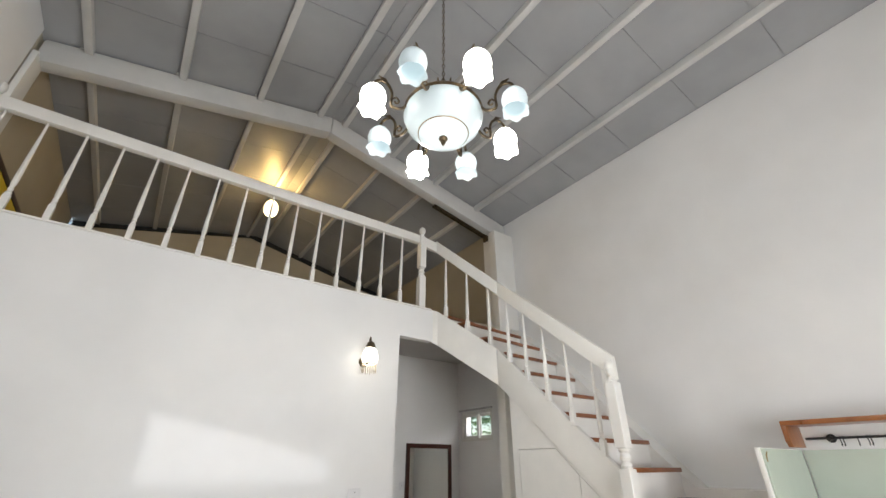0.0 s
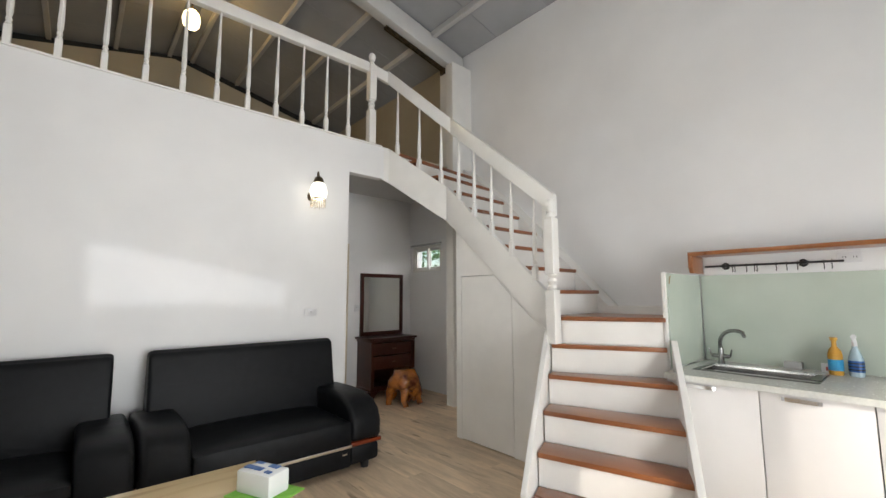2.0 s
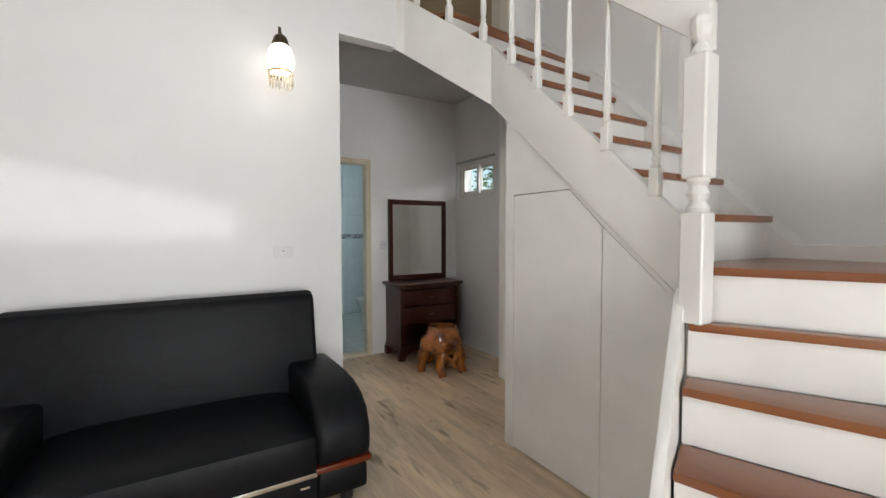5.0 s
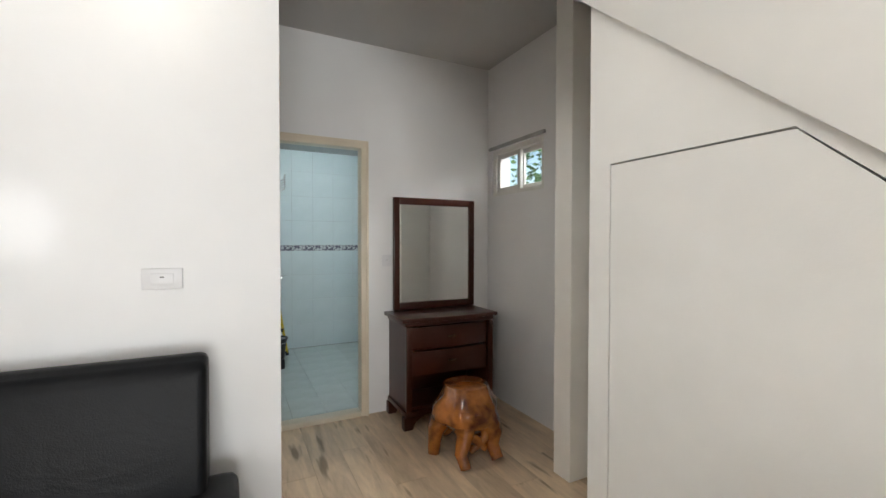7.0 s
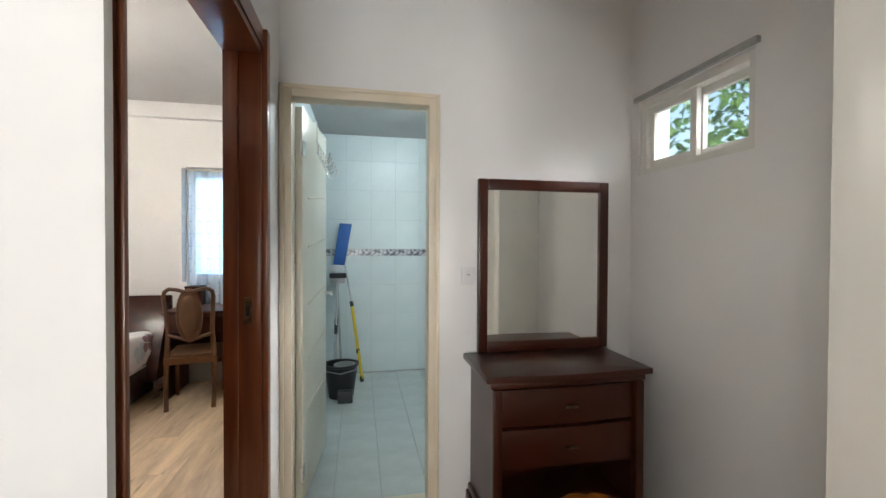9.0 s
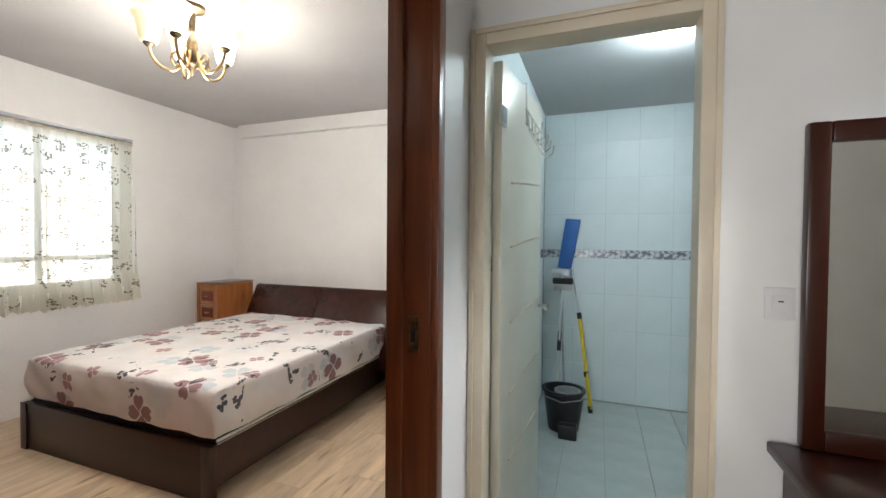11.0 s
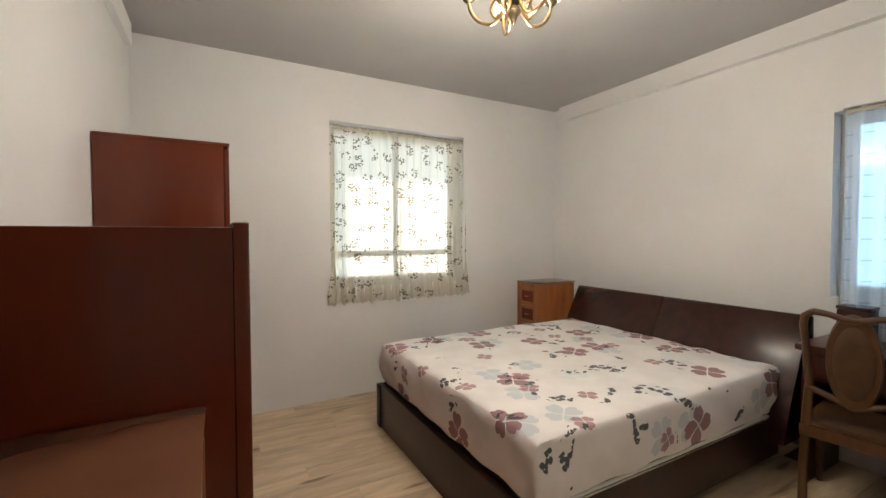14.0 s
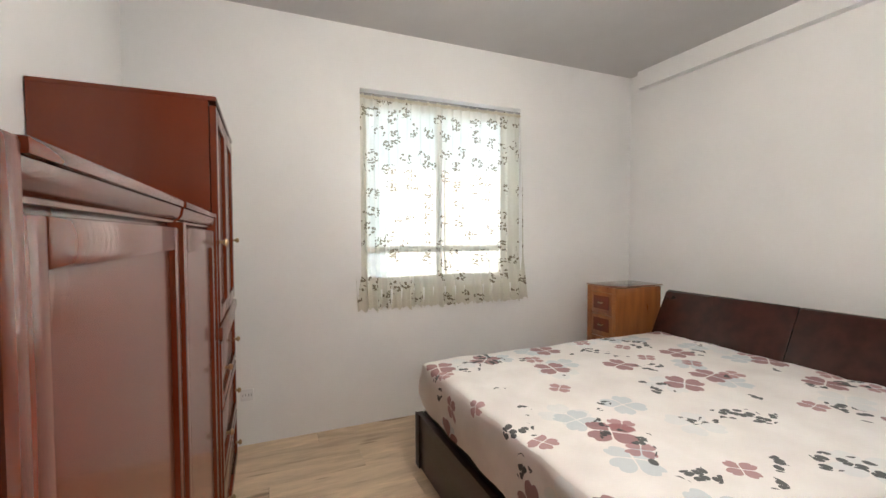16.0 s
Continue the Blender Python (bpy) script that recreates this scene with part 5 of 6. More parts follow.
part("open_shelf", boxes((-0.325, -0.15, 0.35, 0.325, 0.17, 0.366)), MAHOGD, dr)
part("plinth", boxes((-0.365, -0.195, 0.09, 0.365, 0.195, 0.125)), MAHOGD, dr, bevel=0.01)
for sx in (-1, 1):
    for sy in (-1, 1):
        part("foot", prism([(sx * 0.375, sy * 0.195, 0), (sx * 0.31, sy * 0.195, 0), (sx * 0.29, sy * 0.195, 0.05), (sx * 0.22, sy * 0.195, 0.09), (sx * 0.375, sy * 0.195, 0.09)], (0, -sy * 0.06, 0)), MAHOGD, dr, bevel=0.006)
mi = thing("dresser_mirror", (4.34, 6.345, 0.782), label="rectangular mirror in a dark mahogany frame standing on the dresser", category="mirror")
part("frame", boxes((-0.36, -0.015, 0, -0.31, 0.02, 0.88), (0.31, -0.015, 0, 0.36, 0.02, 0.88), (-0.31, -0.015, 0, 0.31, 0.02, 0.055), (-0.31, -0.015, 0.825, 0.31, 0.02, 0.88)), MAHOGD, mi, bevel=0.008)
part("glass", boxes((-0.31, 0.0, 0.055, 0.31, 0.006, 0.825)), MIRROR, mi, "bevelled mirror glass")

st = thing("root_stool", (4.19, 5.58, 0), label="varnished tree-root stool with gnarled legs in front of the dresser", category="stool")
seat = bmesh.new()
out = []
for z, r in ((0.425, 0.125), (0.42, 0.14), (0.37, 0.155), (0.30, 0.19), (0.22, 0.20), (0.16, 0.13)):
    ring = []
    for k in range(40):
        a = 2 * math.pi * k / 40
        q = noise.noise(Vector((2 * math.cos(a), 2 * math.sin(a), z * 9)))
        q2 = noise.noise(Vector((7 * math.cos(a), 7 * math.sin(a), z * 22 + 4)))
        lobes = 0.10 * max(0, math.cos(4 * a + 0.6)) * (1 if z < 0.35 else 0.3)
        rr = r * (1 + lobes + 0.22 * q + 0.10 * q2) if z < 0.42 else r * (1 + 0.06 * q)
        ring.append((rr * math.cos(a), rr * math.sin(a), z))
    out.append(ring)
rings(seat, out)
part("seat", seat, ROOT, st, smooth=True)
for k in range(5):
    a = (0.5, 1.75, 2.9, 4.15, 5.3)[k]
    c, s = math.cos(a), math.sin(a)
    bm = tube([(r * c + 0.02 * math.sin(3 * z * 9 + k), r * s + 0.02 * math.cos(z * 21 + k), z) for r, z in ((0.10, 0.30), (0.15, 0.22), (0.185, 0.14), (0.20, 0.07), (0.225, 0.0))], [0.085, 0.075, 0.055, 0.042, 0.038], 12)
    for v in bm.verts:
        v.co += Vector((1, 1, 0)) * 0.02 * noise.noise(v.co * 14)
        v.co.z = max(v.co.z, 0.0)
    part("leg", bm, ROOT, st, smooth=True)
for k in range(2):
    part("root_branch", tube([(-0.12 + 0.2 * k, -0.10, 0.20), (-0.02 + 0.06 * k, -0.17, 0.13), (0.06 - 0.1 * k, -0.13, 0.05)], [0.035, 0.028, 0.022], 9), ROOT, st, smooth=True)

# ---- bathroom ----
mp = thing("mop", (3.17, 8.20, 0), label="flat mop with a blue head, leaning upside down in the corner", category="mop")
part("pole", tube([(0.0, -0.02, 0.04), (0.02, 0.30, 1.06)], 0.011, 8), CHROME, mp)
part("pole_grip", tube([(0.008, 0.12, 0.48), (0.011, 0.17, 0.62)], 0.016, 8), BLACK, mp)
part("clamp", boxes((-0.07, 0.29, 1.05, 0.07, 0.35, 1.11)), PLASTIC, mp, bevel=0.01)
part("mop_pad", prism([(-0.03, 0.33, 1.12), (0.08, 0.33, 1.11), (0.15, 0.37, 1.52), (0.03, 0.37, 1.53)], (0, 0.03, 0)), BLUE, mp, "flat blue mop pad", bevel=0.008)
br = thing("floor_brush", (3.22, 8.28, 0), label="black bristled floor brush leaning head up", category="brush")
part("pole", tube([(0.02, -0.08, 0.05), (-0.04, 0.20, 1.00)], 0.010, 8), GREYM, br)
part("brush_head", boxes((-0.11, 0.17, 0.99, 0.05, 0.23, 1.04)), BLACK, br, bevel=0.012)
part("bristles", boxes((-0.10, 0.175, 0.94, 0.04, 0.225, 0.99)), GREYM, br)
yb = thing("squeegee_pole", (3.42, 8.38, 0), label="yellow telescopic squeegee pole leaning on the tiles", category="squeegee")
part("yellow_tube", tube([(0, 0, 0.03), (-0.10, 0.18, 0.72)], 0.015, 10), YELLOW, yb)
part("inner_rod", tube([(-0.10, 0.18, 0.72), (-0.17, 0.27, 1.10)], 0.007, 8), CHROME, yb)
for p0, p1 in (((0, 0, 0.0), (-0.005, 0.008, 0.05)), ((-0.037, 0.065, 0.26), (-0.041, 0.073, 0.30)), ((-0.098, 0.177, 0.70), (-0.104, 0.187, 0.75))):
    part("cap", tube([p0, p1], 0.019, 10), BLACK, yb)
bk = thing("mop_bucket", (3.24, 8.03, 0), label="black plastic mop bucket with a grey wringer basket", category="bucket")
bb = bmesh.new()
rings(bb, [[(r * 1.05 * math.cos(a), r * 0.95 * math.sin(a), z) for a in [2 * math.pi * k / 24 for k in range(24)]] for r, z in ((0.10, 0.0), (0.135, 0.27), (0.145, 0.275), (0.145, 0.29), (0.125, 0.29), (0.095, 0.03))], close=True)
part("pail", bb, BLACK, bk, smooth=True)
part("wringer", lathe([(0.085, 0.255), (0.092, 0.27), (0.092, 0.285), (0.075, 0.285), (0.06, 0.22)], 20, (0.03, -0.02, 0), close=False), GREYM, bk, "grey wringer basket")
part("pedal_block", boxes((-0.02, -0.19, 0.0, 0.10, -0.12, 0.10)), BLACK, bk, bevel=0.01)
part("bail", tube([(-0.15, 0, 0.27), (-0.12, -0.10, 0.25), (0, -0.16, 0.24), (0.12, -0.10, 0.25), (0.15, 0, 0.27)], 0.004, 6), GREYM, bk)
wc = thing("toilet", (4.22, 7.55, 0), 0, "white ceramic toilet beside the bathroom wall", "toilet")
part("pedestal", lathe([(0.11, 0), (0.10, 0.1), (0.12, 0.25), (0.17, 0.36), (0.18, 0.39)], 20), CERAMIC, wc, smooth=True)
part("seat", lathe([(0.185, 0.391), (0.19, 0.40), (0.185, 0.42), (0.03, 0.425)], 24), CERAMIC, wc, smooth=True)
part("cistern", boxes((0.19, -0.19, 0.30, 0.38, 0.19, 0.75)), CERAMIC, wc, bevel=0.02)

# ---- bedroom ----
bed = thing("bed", (0.853, 7.45, 0), label="double bed with a dark wooden frame and bowed leatherette headboard", category="bed")
part("footboard", boxes((-0.807, -0.975, 0.0, 0.807, -0.94, 0.29)), DARKW, bed, bevel=0.004)
for s in (-1, 1):
    part("corner_block", boxes((s * 0.807 - 0.06 if s > 0 else -0.807, -0.985, 0.0, s * 0.807 if s > 0 else -0.747, -0.9765, 0.292)), DARKW, bed, bevel=0.002)
    part("side_rail", boxes((s * 0.79 - 0.017, -0.94, 0.07, s * 0.79 + 0.017, 0.85, 0.285)), DARKW, bed, bevel=0.004)
    part("metal_edge", boxes((s * 0.80 - 0.012, -0.935, 0.286, s * 0.80 + 0.005, 0.84, 0.292)), CHROME, bed, "thin metal edging on the side rail")
part("slat_base", boxes((-0.77, -0.93, 0.16, 0.77, 0.85, 0.20)), DARKW, bed)
for s in (-1, 1):
    x0, x1 = (-0.83, 0.002) if s < 0 else (0.006, 0.89)
    hbm = prism([(x0, 0.70, 0.18), (x0, 0.78, 0.42), (x0, 0.87, 0.62), (x0, 0.985, 0.845), (x0, 1.01, 0.86), (x0, 1.03, 0.85), (x0, 1.05, 0.18)], (x1 - x0, 0, 0))
    part("headboard_panel", hbm, LEATHB, bed, "bowed dark brown headboard panel", bevel=0.008)
for x in (-0.6, 0.6):
    part("leg", boxes((x - 0.04, -0.3, 0, x + 0.04, -0.22, 0.16)), DARKW, bed)
mt = bmesh.new()
W2, L0, L1, Z0, Z1 = 0.80, -0.945, 0.86, 0.322, 0.575
nx, ny = 44, 50
grid = []


def mattress_point(u, v):
    x, y = -W2 + 2 * W2 * u, L0 + (L1 - L0) * v
    e = min(u, 1 - u) * 2 * W2
    g = min(v, 1 - v) * (L1 - L0)
    drop = 0.013 * math.exp(-e / 0.014) + 0.013 * math.exp(-g / 0.014)
    z = Z1 - drop + 0.006 * noise.noise(Vector((x * 3, y * 3, 1))) + 0.004 * noise.noise(Vector((x * 9, y * 5, 7))) * (1 + 2 * math.exp(-g / 0.3))
    return Vector((x, y, z))


for j in range(ny + 1):
    grid.append([mt.verts.new(mattress_point(0.5 - 0.5 * math.cos(math.pi * i / nx), 0.5 - 0.5 * math.cos(math.pi * j / ny))) for i in range(nx + 1)])
for j in range(ny):
    for i in range(nx):
        mt.faces.new((grid[j][i], grid[j][i + 1], grid[j + 1][i + 1], grid[j + 1][i]))
rim = [grid[0][i] for i in range(nx + 1)] + [grid[j][nx] for j in range(1, ny + 1)] + [grid[ny][i] for i in range(nx - 1, -1, -1)] + [grid[j][0] for j in range(ny - 1, 0, -1)]
prev = rim
for q in range(1, 8):
    z = Z1 - 0.035 - (Z1 - 0.035 - Z0) * (q - 1) / 6
    cur = []
    for v in rim:
        nrm = Vector((0 if abs(v.co.x) < W2 - 0.001 else math.copysign(1, v.co.x), 0 if L0 + 0.001 < v.co.y < L1 - 0.001 else (-1 if v.co.y < 0 else 1), 0))
        bulge = 0.010 * math.sin(math.pi * q / 7) + 0.009 * noise.noise(Vector((v.co.x * 7, v.co.y * 7, z * 16))) + 0.006 * math.sin(v.co.x * 23 + v.co.y * 19 + z * 30)
        corner = 0.72 if nrm.x and nrm.y else 1.0
        cur.append(mt.verts.new((v.co.x * (1 if corner == 1 else 0.995) + nrm.x * (bulge + 0.006) * corner, v.co.y + nrm.y * (bulge + 0.006) * corner, z)))
    for i in range(len(rim)):
        k2 = (i + 1) % len(rim)
        mt.faces.new((prev[i], cur[i], cur[k2], prev[k2]))
    prev = cur
mt.faces.new(prev[::-1])
bmesh.ops.recalc_face_normals(mt, faces=mt.faces[:])
uvl = mt.loops.layers.uv.new("UVMap")
for f in mt.faces:
    nn = f.normal
    for lp in f.loops:
        p = lp.vert.co
        dz = Z1 - p.z
        u, v = p.x, p.y
        if abs(nn.x) > 0.75:
            u += math.copysign(dz, nn.x)
        elif abs(nn.y) > 0.75:
            v += math.copysign(dz, nn.y)
        lp[uvl].uv = (u, v)
mattress = thing("mattress", (0.853, 7.45, 0), label="thick mattress under a wrinkled white sheet with mauve and grey flowers", category="mattress")
part("fitted_sheet", mt, FLORAL, mattress, smooth=True)
part("mattress_core", boxes((-0.785, -0.93, 0.201, 0.790, 0.84, 0.330)), BLACK, mattress, "dark mattress base", bevel=0.01)
part("piping", tube([(0.796, -0.93, 0.303), (0.800, 0.0, 0.306), (0.796, 0.83, 0.303)], 0.008, 8), ALU, mattress, "pale cord round the mattress base")


def panel_door(w, h, parent, name="door", mat=None, rail=0.07, t=0.022, label=""):
    """A framed door in x and z with a recessed panel; its lower left corner at 0."""
    mat = mat or MAHOG
    dd = part(name, boxes((0, -t, 0, rail, 0, h), (w - rail, -t, 0, w, 0, h), (rail, -t, 0, w - rail, 0, rail), (rail, -t, h - rail, w - rail, 0, h), (rail, -t * 0.45, rail, w - rail, 0, h - rail)), mat, parent, label, bevel=0.003)
    return dd


def on_front(ob, m):
    ob.matrix_basis = m
    return ob


# fronts look to +y: placed by a half turn
w1 = thing("low_wardrobe", (1.147, 5.322, 0), label="mahogany wardrobe with moulded top rail and framed doors", category="wardrobe")
part("carcass", boxes((-0.68, -0.27, 0.06, 0.68, 0.20, 1.335)), MAHOG, w1, bevel=0.004)
part("end_post", boxes((0.645, 0.20, 0.0, 0.682, 0.232, 1.345)), MAHOG, w1, bevel=0.006)
part("end_post", boxes((-0.682, 0.20, 0.0, -0.66, 0.232, 1.345)), MAHOG, w1, bevel=0.006)
part("mid_post", boxes((-0.035, 0.20, 0.06, -0.005, 0.232, 1.30)), MAHOG, w1, bevel=0.004)
for a, b in ((-0.003, 0.643), (-0.658, -0.037)):
    part("top_rail", boxes((a, 0.20, 1.332, b, 0.2345, 1.347)), MAHOG, w1, bevel=0.004)
    part("top_moulding", prism([(a, 0.20, 1.331), (a, 0.2285, 1.331), (a, 0.2275, 1.326), (a, 0.226, 1.316), (a, 0.220, 1.307), (a, 0.213, 1.303), (a, 0.213, 1.298), (a, 0.20, 1.298)], (b - a, 0, 0)), MAHOG, w1, smooth=True)
part("plinth", boxes((-0.68, -0.2, 0, 0.68, 0.215, 0.06)), MAHOG, w1)
for x0, w_, kx in ((0.640, 0.638, 0.60), (-0.04, 0.615, 0.06)):
    fr = 0.048 if kx > 0.3 else 0.06
    body = part("door", boxes((fr + 0.002, -0.012, fr, w_ - fr - 0.002, 0, 1.218 - fr)), MAHOG, w1)
    dd = on_front(body, pose(x0, 0.203, 0.07, 0, 0, 180))
    for name, row in (("stile", (0, -0.022, 0, fr, 0, 1.218)), ("stile", (w_ - fr, -0.022, 0, w_, 0, 1.218)), ("rail", (fr, -0.0225, 0, w_ - fr, 0, fr)), ("rail", (fr, -0.0225, 1.218 - fr, w_ - fr, 0, 1.218))):
        part(name, boxes(row), MAHOG, dd, bevel=0.004)
    kb = part("knob", lathe([(0.006, 0), (0.006, 0.012), (0.016, 0.018), (0.014, 0.028), (0.004, 0.032)], 14), BRASSD, dd, smooth=True)
    kb.matrix_basis = pose(kx, -0.022, 0.42, 90)
w2 = thing("tall_cabinet", (0.080, 5.30, 0), label="tall mahogany cabinet with glazed-style doors above drawers", category="cabinet")
part("carcass", boxes((-0.385, -0.274, 0.03, 0.385, 0.235, 1.765)), MAHOG, w2, bevel=0.004)
part("cornice", boxes((-0.388, -0.274, 1.76, 0.388, 0.262, 1.777)), MAHOG, w2, bevel=0.006)
part("waist_rail", boxes((-0.388, 0.20, 0.88, 0.388, 0.268, 0.93)), MAHOG, w2, bevel=0.01)
part("plinth", boxes((-0.388, -0.2, 0, 0.388, 0.25, 0.05)), MAHOG, w2, bevel=0.004)
for x0 in (0.378, -0.003):
    dd = on_front(panel_door(0.372, 0.80, w2, rail=0.05), pose(x0, 0.237, 0.945, 0, 0, 180))
    part("knob", lathe([(0.006, 0), (0.006, 0.012), (0.014, 0.018), (0.012, 0.026), (0.004, 0.03)], 12), BRASSD, dd, smooth=True).matrix_basis = pose(0.34 if x0 < 0 else 0.03, -0.022, 0.30, 90)
for z0, z1 in ((0.07, 0.33), (0.345, 0.60), (0.615, 0.865)):
    dd = on_front(panel_door(0.745, z1 - z0, w2, "drawer", rail=0.035), pose(0.372, 0.237, z0, 0, 0, 180))
    for x in (0.12, 0.62):
        part("knob", lathe([(0.006, 0), (0.006, 0.012), (0.014, 0.018), (0.012, 0.026), (0.004, 0.03)], 12), BRASSD, dd, smooth=True).matrix_basis = pose(x, -0.022, (z1 - z0) / 2, 90)
w3 = thing("small_chest", (2.010, 5.29, 0), label="small mahogany chest with golden front edges beside the wardrobe", category="chest of drawers")
part("body", boxes((-0.168, -0.175, 0.02, 0.165, 0.155, 0.945)), MAHOG, w3, bevel=0.003)
part("front_frame", boxes((0.145, 0.155, 0.0, 0.168, 0.175, 0.95), (-0.168, 0.155, 0.0, -0.145, 0.175, 0.95), (-0.145, 0.155, 0.92, 0.145, 0.175, 0.95), (-0.145, 0.155, 0.0, 0.145, 0.175, 0.05)), OAK, w3, "golden wooden front edge", bevel=0.003)
part("top_rail", boxes((-0.168, -0.175, 0.945, 0.168, 0.1545, 0.966)), OAK, w3, bevel=0.002)
for k in range(4):
    q = part("drawer", boxes((-0.142, 0.15, 0.055 + 0.217 * k, 0.142, 0.170, 0.262 + 0.217 * k)), OAK, w3, bevel=0.004)
    part("knob", lathe([(0.005, 0), (0.012, 0.012), (0.004, 0.02)], 12), BRASSD, q).matrix_basis = pose(0, 0.170, 0.16 + 0.217 * k, -90)
w3g = tagged(part("glass_plate", boxes((1.838, 5.10, 0.967, 2.182, 5.468, 0.976)), SMOKEG, bevel=0.002), "clear glass plate lying on the chest", "glass plate")
ns = thing("nightstand", (-0.135, 8.19, 0), label="narrow honey-brown drawer cabinet with a glass top beside the bed", category="nightstand")
part("body", boxes((-0.135, -0.205, 0.02, 0.135, 0.22, 0.885)), OAK, ns, bevel=0.003)
part("frame", boxes((-0.14, -0.225, 0.0, -0.105, -0.205, 0.89), (0.105, -0.225, 0.0, 0.14, -0.205, 0.89), (-0.105, -0.225, 0.86, 0.105, -0.205, 0.89), (-0.105, -0.225, 0, 0.105, -0.205, 0.04)), OAK, ns, bevel=0.003)
for k in range(5):
    z = 0.70 - 0.162 * k
    q = part("drawer", boxes((-0.100, -0.222, z, 0.100, -0.206, z + 0.145)), OAK, ns, bevel=0.004)
    part("drawer_panel", boxes((-0.075, -0.2245, z + 0.025, 0.075, -0.2225, z + 0.12)), MAHOG, q, "dark red-brown inset panel")
    part("handle", tube([(-0.022, -0.226, z + 0.075), (-0.016, -0.238, z + 0.07), (0.016, -0.238, z + 0.07), (0.022, -0.226, z + 0.075)], 0.004, 6), BRASSD, q)
part("rail", boxes((-0.105, -0.224, 0.848, 0.105, -0.2055, 0.862)), OAK, ns)
tagged(part("glass_plate", boxes((-0.28, 7.96, 0.8925, 0.008, 8.42, 0.90)), SMOKEG, bevel=0.002), "dark green glass plate on the nightstand", "glass plate")

dk = thing("desk", (2.33, 8.42, 0), label="dark mahogany writing desk with drawers under the window", category="desk")
part("desktop", boxes((-0.56, -0.25, 0.715, 0.56, 0.24, 0.75)), MAHOGD, dk, bevel=0.010)
part("pedestal", boxes((-0.04, -0.22, 0.03, 0.54, 0.22, 0.56)), MAHOGD, dk, bevel=0.004)
part("left_panel", boxes((-0.54, -0.21, 0.0, -0.515, 0.22, 0.56)), MAHOGD, dk)
part("back_panel", boxes((-0.515, 0.19, 0.2, -0.04, 0.21, 0.56)), MAHOGD, dk)
part("apron_frame", boxes((-0.54, -0.21, 0.56, 0.54, 0.22, 0.714)), MAHOGD, dk, bevel=0.003)
part("drawer", boxes((-0.50, -0.226, 0.58, -0.06, -0.2105, 0.70)), MAHOGD, dk, bevel=0.004)
for z0, z1 in ((0.58, 0.70), (0.33, 0.545), (0.06, 0.315)):
    part("drawer", boxes((-0.03, -0.236, z0, 0.53, -0.2205 if z0 < 0.5 else -0.2105, z1)), MAHOGD, dk, bevel=0.004)
sg2 = thing("paper_cut", (2.355, 8.180, 0.655), label="pale pink wedding paper cut stuck on the desk drawer", category="paper decoration")
pc = bmesh.new()
for dx in (-0.014, 0.014):
    for dz, w_ in ((0.026, 0.022), (0.014, 0.016), (0.002, 0.024), (-0.012, 0.026)):
        box(pc, dx - w_ / 2, -0.0012, dz - 0.0035, dx + w_ / 2, 0, dz + 0.0035)
    box(pc, dx - 0.0035, -0.0024, 0.0, dx + 0.0035, -0.0012, 0.034)
    for q in (-1, 1):
        box(pc, dx + q * 0.009 - 0.002, -0.0024, -0.030, dx + q * 0.009 + 0.002, -0.0012, -0.010)
    box(pc, dx - 0.011, -0.0012, -0.033, dx + 0.011, 0, -0.028)
part("paper", pc, PINKC, sg2)
ot = thing("desk_box", (1.90, 8.56, 0.751), label="dark box standing on the desk by the headboard", category="box")
part("body", boxes((-0.07, -0.06, 0, 0.07, 0.06, 0.16)), LEATHB, ot, bevel=0.008)
part("lid", boxes((-0.073, -0.063, 0.161, 0.073, 0.063, 0.18)), LEATHB, ot, bevel=0.006)

chair = thing("desk_chair", (2.045, 8.15, 0), 8, "brown wooden chair with an oval padded back, pushed to the desk", "chair")


def bowtube(points, r):
    return tube(points, r, 8)


for s in (-1, 1):
    part("back_post", bowtube([(s * 0.165, -0.20, 0.0), (s * 0.172, -0.175, 0.20), (s * 0.165, -0.16, 0.42), (s * 0.155, -0.175, 0.62), (s * 0.165, -0.205, 0.80), (s * 0.172, -0.225, 0.90), (s * 0.165, -0.232, 0.945), (s * 0.135, -0.237, 0.968)], [0.019, 0.018, 0.022, 0.018, 0.016, 0.016, 0.016, 0.015]), CHAIRW, chair, smooth=True)
    part("front_leg", bowtube([(s * 0.18, 0.20, 0.0), (s * 0.185, 0.21, 0.15), (s * 0.18, 0.20, 0.40)], [0.014, 0.017, 0.023]), CHAIRW, chair, smooth=True)
    part("side_rail", boxes((s * 0.175 - 0.012, -0.15, 0.345, s * 0.175 + 0.012, 0.19, 0.40)), CHAIRW, chair, bevel=0.004)
part("top_rail", bowtube([(-0.137, -0.237, 0.968), (-0.08, -0.240, 0.962), (-0.03, -0.242, 0.945), (0.03, -0.242, 0.945), (0.08, -0.240, 0.962), (0.137, -0.237, 0.968)], [0.015, 0.014, 0.016, 0.016, 0.014, 0.015]), CHAIRW, chair, smooth=True)
part("lower_rail", bowtube([(-0.16, -0.18, 0.60), (-0.08, -0.185, 0.575), (0.0, -0.188, 0.545), (0.08, -0.185, 0.575), (0.16, -0.18, 0.60)], 0.014), CHAIRW, chair, smooth=True)
ov = bmesh.new()
rings(ov, [[((0.085 + i) * math.cos(a), y, 0.20 * math.sin(a) * (0.085 + i) / 0.085) for a in [2 * math.pi * k / 28 for k in range(28)]] for i, y in ((-0.02, 0.018), (0.004, 0.014), (0.010, 0.0), (0.004, -0.014), (-0.006, -0.010))])
po = part("oval_frame", ov, CHAIRW, chair, smooth=True)
po.matrix_basis = pose(0, -0.212, 0.752, 7)
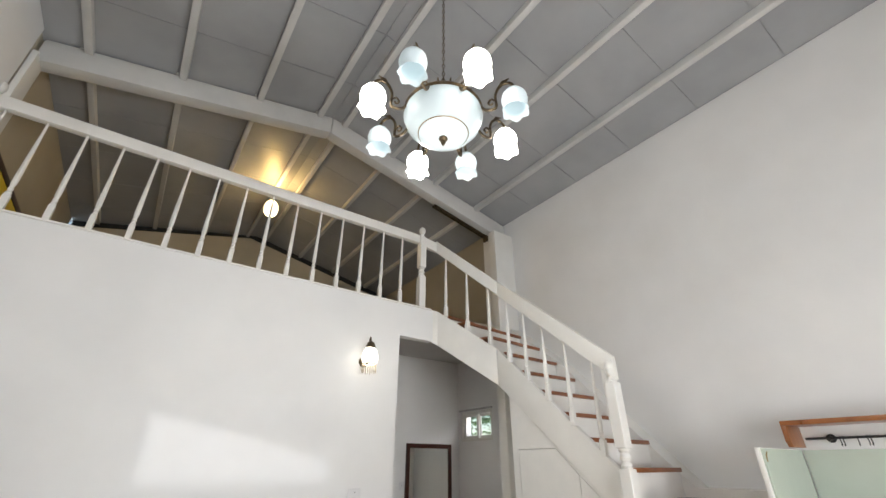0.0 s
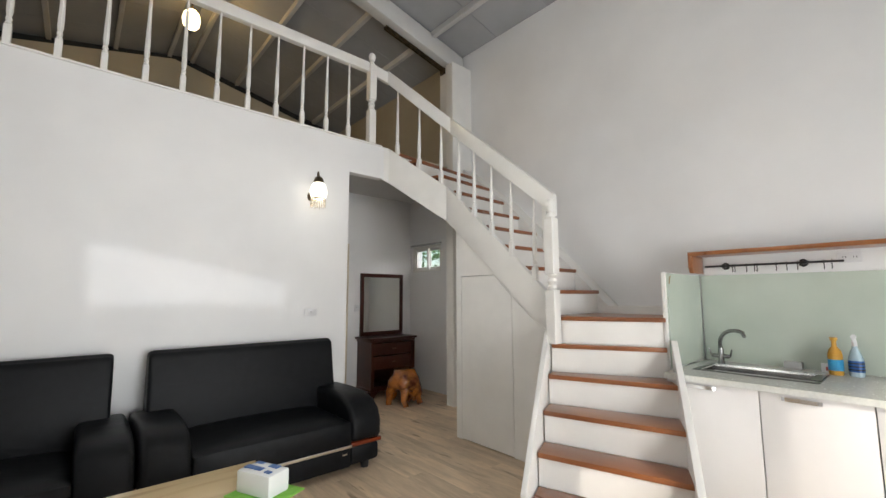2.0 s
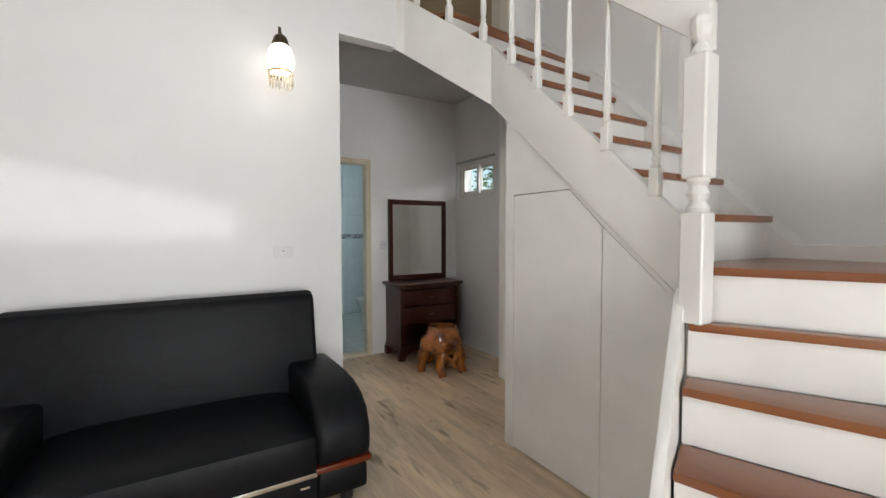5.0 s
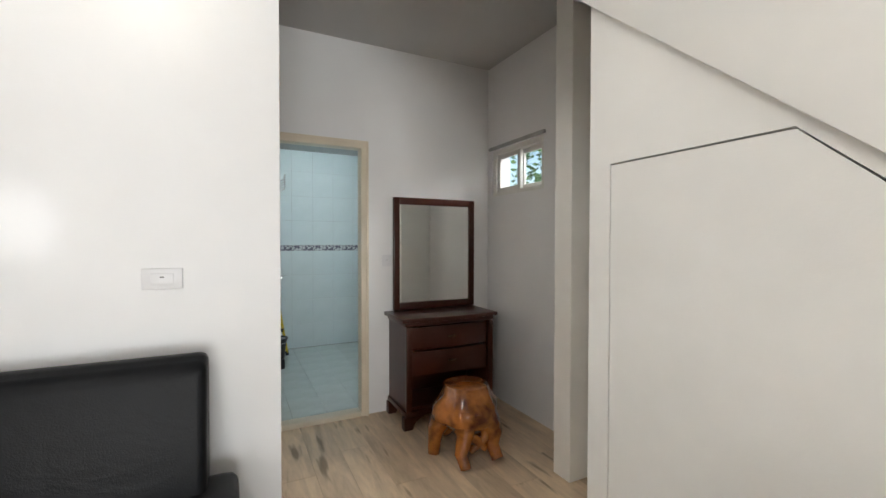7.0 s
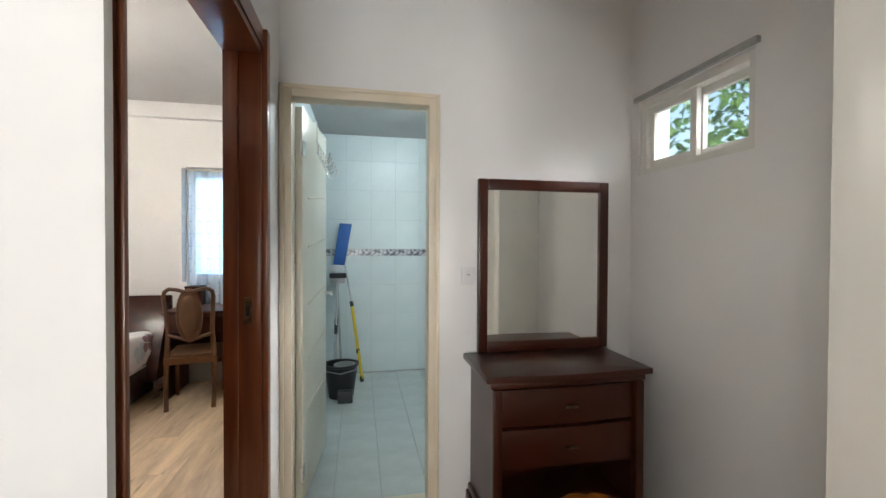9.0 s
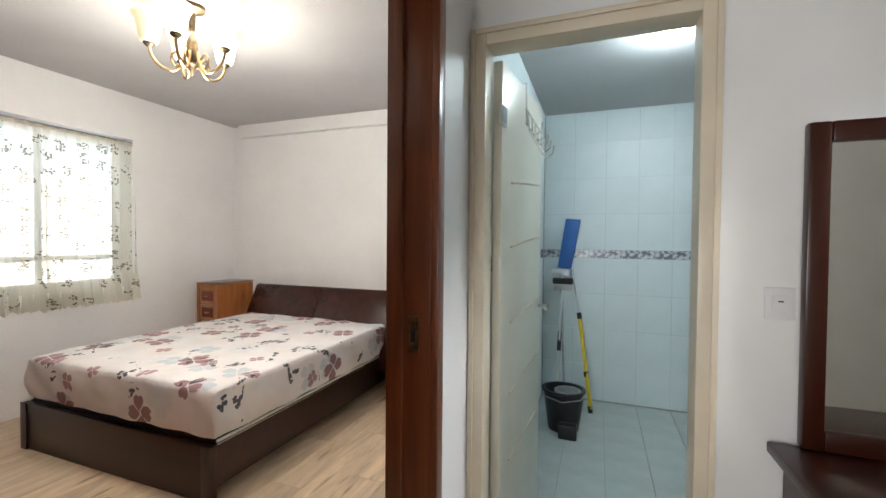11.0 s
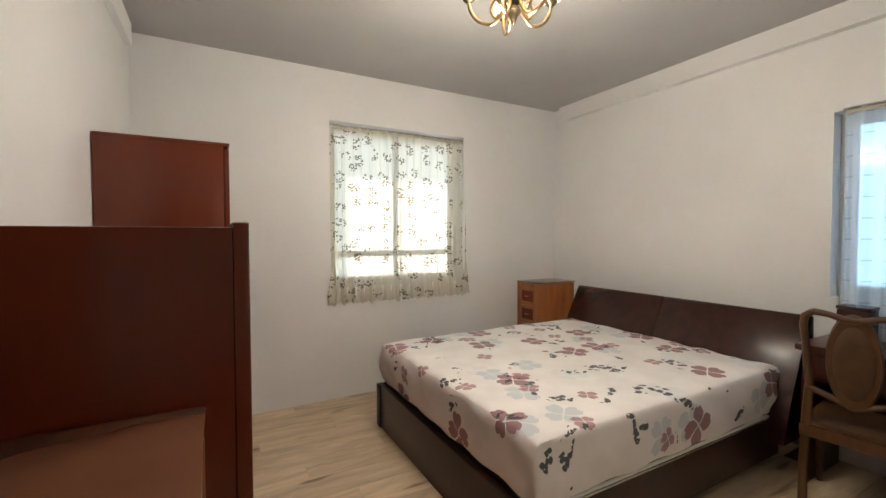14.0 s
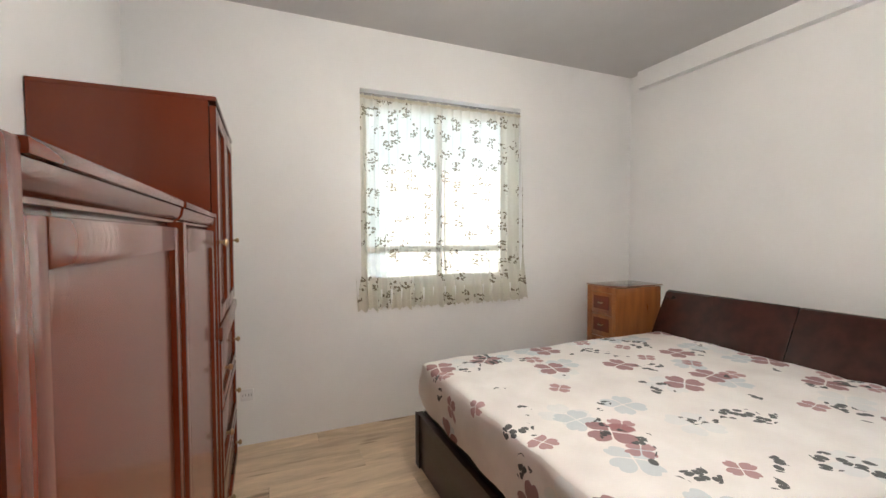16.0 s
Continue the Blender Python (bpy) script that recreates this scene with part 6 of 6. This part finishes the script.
ov = bmesh.new()
rings(ov, [[((0.07 + i) * math.cos(a), y, 0.17 * math.sin(a) * (0.07 + i) / 0.07) for a in [2 * math.pi * k / 28 for k in range(28)]] for i, y in ((0.0, -0.008), (-0.006, -0.018), (-0.03, -0.022))])
po = part("back_pad", ov, PADB, chair, "brown padded oval", smooth=True)
po.matrix_basis = pose(0, -0.212, 0.752, 7)
part("seat_frame", boxes((-0.19, -0.185, 0.36, 0.19, 0.215, 0.415)), CHAIRW, chair, bevel=0.008)
part("seat", cushion(0.36, 0.37, 0.02, 0.018), PADB, chair, "brown padded seat", bevel=0.006).matrix_basis = pose(0, 0.02, 0.415)

# ---- outside the small window ----
def tree(at, h, seed):
    rnd = random.Random(seed)
    e = thing("tree", at, label="leafy green tree outside the house", category="tree")
    part("trunk", tube([(0, 0, 0), (0.05, 0.03, h * 0.3), (0, 0.1, h * 0.55), (0.1, 0.1, h * 0.8)], [0.13, 0.10, 0.07, 0.03], 9), BARK, e)
    for k in range(7):
        a, z = k * 2.4, h * (0.3 + 0.08 * k)
        part("limb", tube([(0.03, 0.05, z), (0.5 * math.cos(a), 0.5 * math.sin(a), z + 0.35), (1.1 * math.cos(a), 1.1 * math.sin(a), z + 0.6)], [0.05, 0.03, 0.012], 6), BARK, e)
    vs, fs = [], []
    for k in range(5200):
        a, b = rnd.uniform(0, 6.283), rnd.uniform(-1, 1)
        r = 1.5 * (0.35 + 0.65 * rnd.random() ** 0.5) * (1 + 0.35 * noise.noise(Vector((math.cos(a) * 2, math.sin(a) * 2, b * 2 + seed))))
        c = Vector((r * math.cos(a) * math.sqrt(1 - b * b), r * math.sin(a) * math.sqrt(1 - b * b), h * 0.68 + r * b * 1.1))
        if noise.noise(c * 1.7) < -0.12:
            continue
        q = Euler((rnd.uniform(0, 6), rnd.uniform(0, 6), rnd.uniform(0, 6))).to_matrix()
        s = rnd.uniform(0.04, 0.08)
        i = len(vs)
        vs += [c + q @ Vector(p) * s for p in ((0, -1, 0), (0.45, 0, 0.1), (0, 1, 0), (-0.45, 0, 0.1))]
        fs.append((i, i + 1, i + 2, i + 3))
    me = bpy.data.meshes.new("crown")
    me.from_pydata(vs, [], fs)
    me.materials.append(LEAF)
    o = new("crown", me)
    o.parent = e
    return e


tree((7.3, 5.2, -0.2), 3.4, 3)
tree((7.9, 7.6, -0.2), 3.8, 5)

wh = thing("wall_hanging", (-0.618, 5.98, 3.43), label="yellow wall hanging with dark brown edging on the loft wall", category="wall hanging")
part("border", boxes((0, -0.76, -0.33, 0.02, 0.76, -0.27), (0, -0.76, 0.27, 0.02, 0.76, 0.33), (0, -0.76, -0.27, 0.02, -0.68, 0.27), (0, 0.68, -0.27, 0.02, 0.76, 0.27)), DARKW, wh, bevel=0.004)
part("cloth", boxes((0.002, -0.68, -0.27, 0.012, 0.68, 0.27)), YELLOW, wh)

# ---- tiles and planks ----
BAND_Z = 1.20


def tile_wall(parent_name, parent, n, w, h, place):
    me = bpy.data.meshes.new("tile")
    bm = boxes((0.001, 0, 0.001, w - 0.001, 0.006, h - 0.001))
    bm.to_mesh(me)
    bm.free()
    me.materials.append(TILEW)
    mb = bpy.data.meshes.new("border_tile")
    bm = boxes((0.001, 0, 0.001, w - 0.001, 0.007, 0.068))
    bm.to_mesh(mb)
    bm.free()
    mb.materials.append(BORDER)
    for i in range(n):
        for z in [k * h for k in range(4)] + [BAND_Z + 0.07 + k * h for k in range(5)]:
            if z + h > 2.8:
                continue
            o = new("tile", me)
            o.parent = parent
            o.matrix_world = place(i * w, z)
        o = new("border_tile", mb)
        o.parent = parent
        o.matrix_world = place(i * w, BAND_Z)


bn = setting("wall_bathroom_north", boxes((2.96, BATHN + 0.008, -0.014, EAST, NORTH, 2.43)), GROUT)
tile_wall("n", bn, 7, 0.25, 0.30, lambda x, z: pose(3.011 + x, BATHN, z))
bw = setting("wall_bathroom_west", boxes((2.962, 6.44, -0.014, 3.0, BATHN + 0.006, 2.43)), GROUT)
tile_wall("w", bw, 8, 0.27, 0.30, lambda x, z: pose(3.008, 6.50 + x, z, 0, 0, 90))
me = bpy.data.meshes.new("tile")
bm = boxes((0.0015, 0.0015, -0.010, 0.2485, 0.2485, -0.002))
bm.to_mesh(me)
bm.free()
me.materials.append(TILEF)
for i in range(8):
    for j in range(9):
        if 3.02 + 0.25 * (i + 1) < EAST + 0.03 and 6.452 + 0.25 * (j + 1) < BATHN + 0.05:
            o = new("tile", me)
            o.parent = bath_floor
            o.location = (3.012 + 0.25 * i, 6.452 + 0.245 * j, 0)

floor_ob = bpy.data.objects["floor"]
PL, PW = 1.2, 0.185
plank_me = bpy.data.meshes.new("plank")
bm = boxes((0.0006, 0.0008, -0.0055, PW - 0.0006, PL - 0.0008, 0.0))
bm.to_mesh(plank_me)
bm.free()
plank_me.materials.append(PLANK)
rest = bmesh.new()
count = 0
for i in range(30):
    x = -0.6 + PW * i
    off = (i * 0.413) % 1.0 * PL
    for j in range(-1, 9):
        y = -1.2 + PL * j - off
        x1, y1 = min(x + PW, 4.86), y + PL
        top = 8.68 if x1 < 2.95 else 6.44
        if x >= 4.84 or y1 < -1.2 or y > top:
            continue
        if y < -1.2 or y1 > top or x + PW > 4.86 or y < 0.2:
            box(rest, x + 0.0006, max(y, -1.2) + 0.0008, -0.0055, x1 - 0.0006, min(y1, top) - 0.0008, 0.0)
        else:
            o = new("plank", plank_me)
            o.parent = floor_ob
            o.location = (x, y, 0)
            count += 1
tagged(part("planks_at_the_edges", rest, PLANK, floor_ob), kind="stuff")
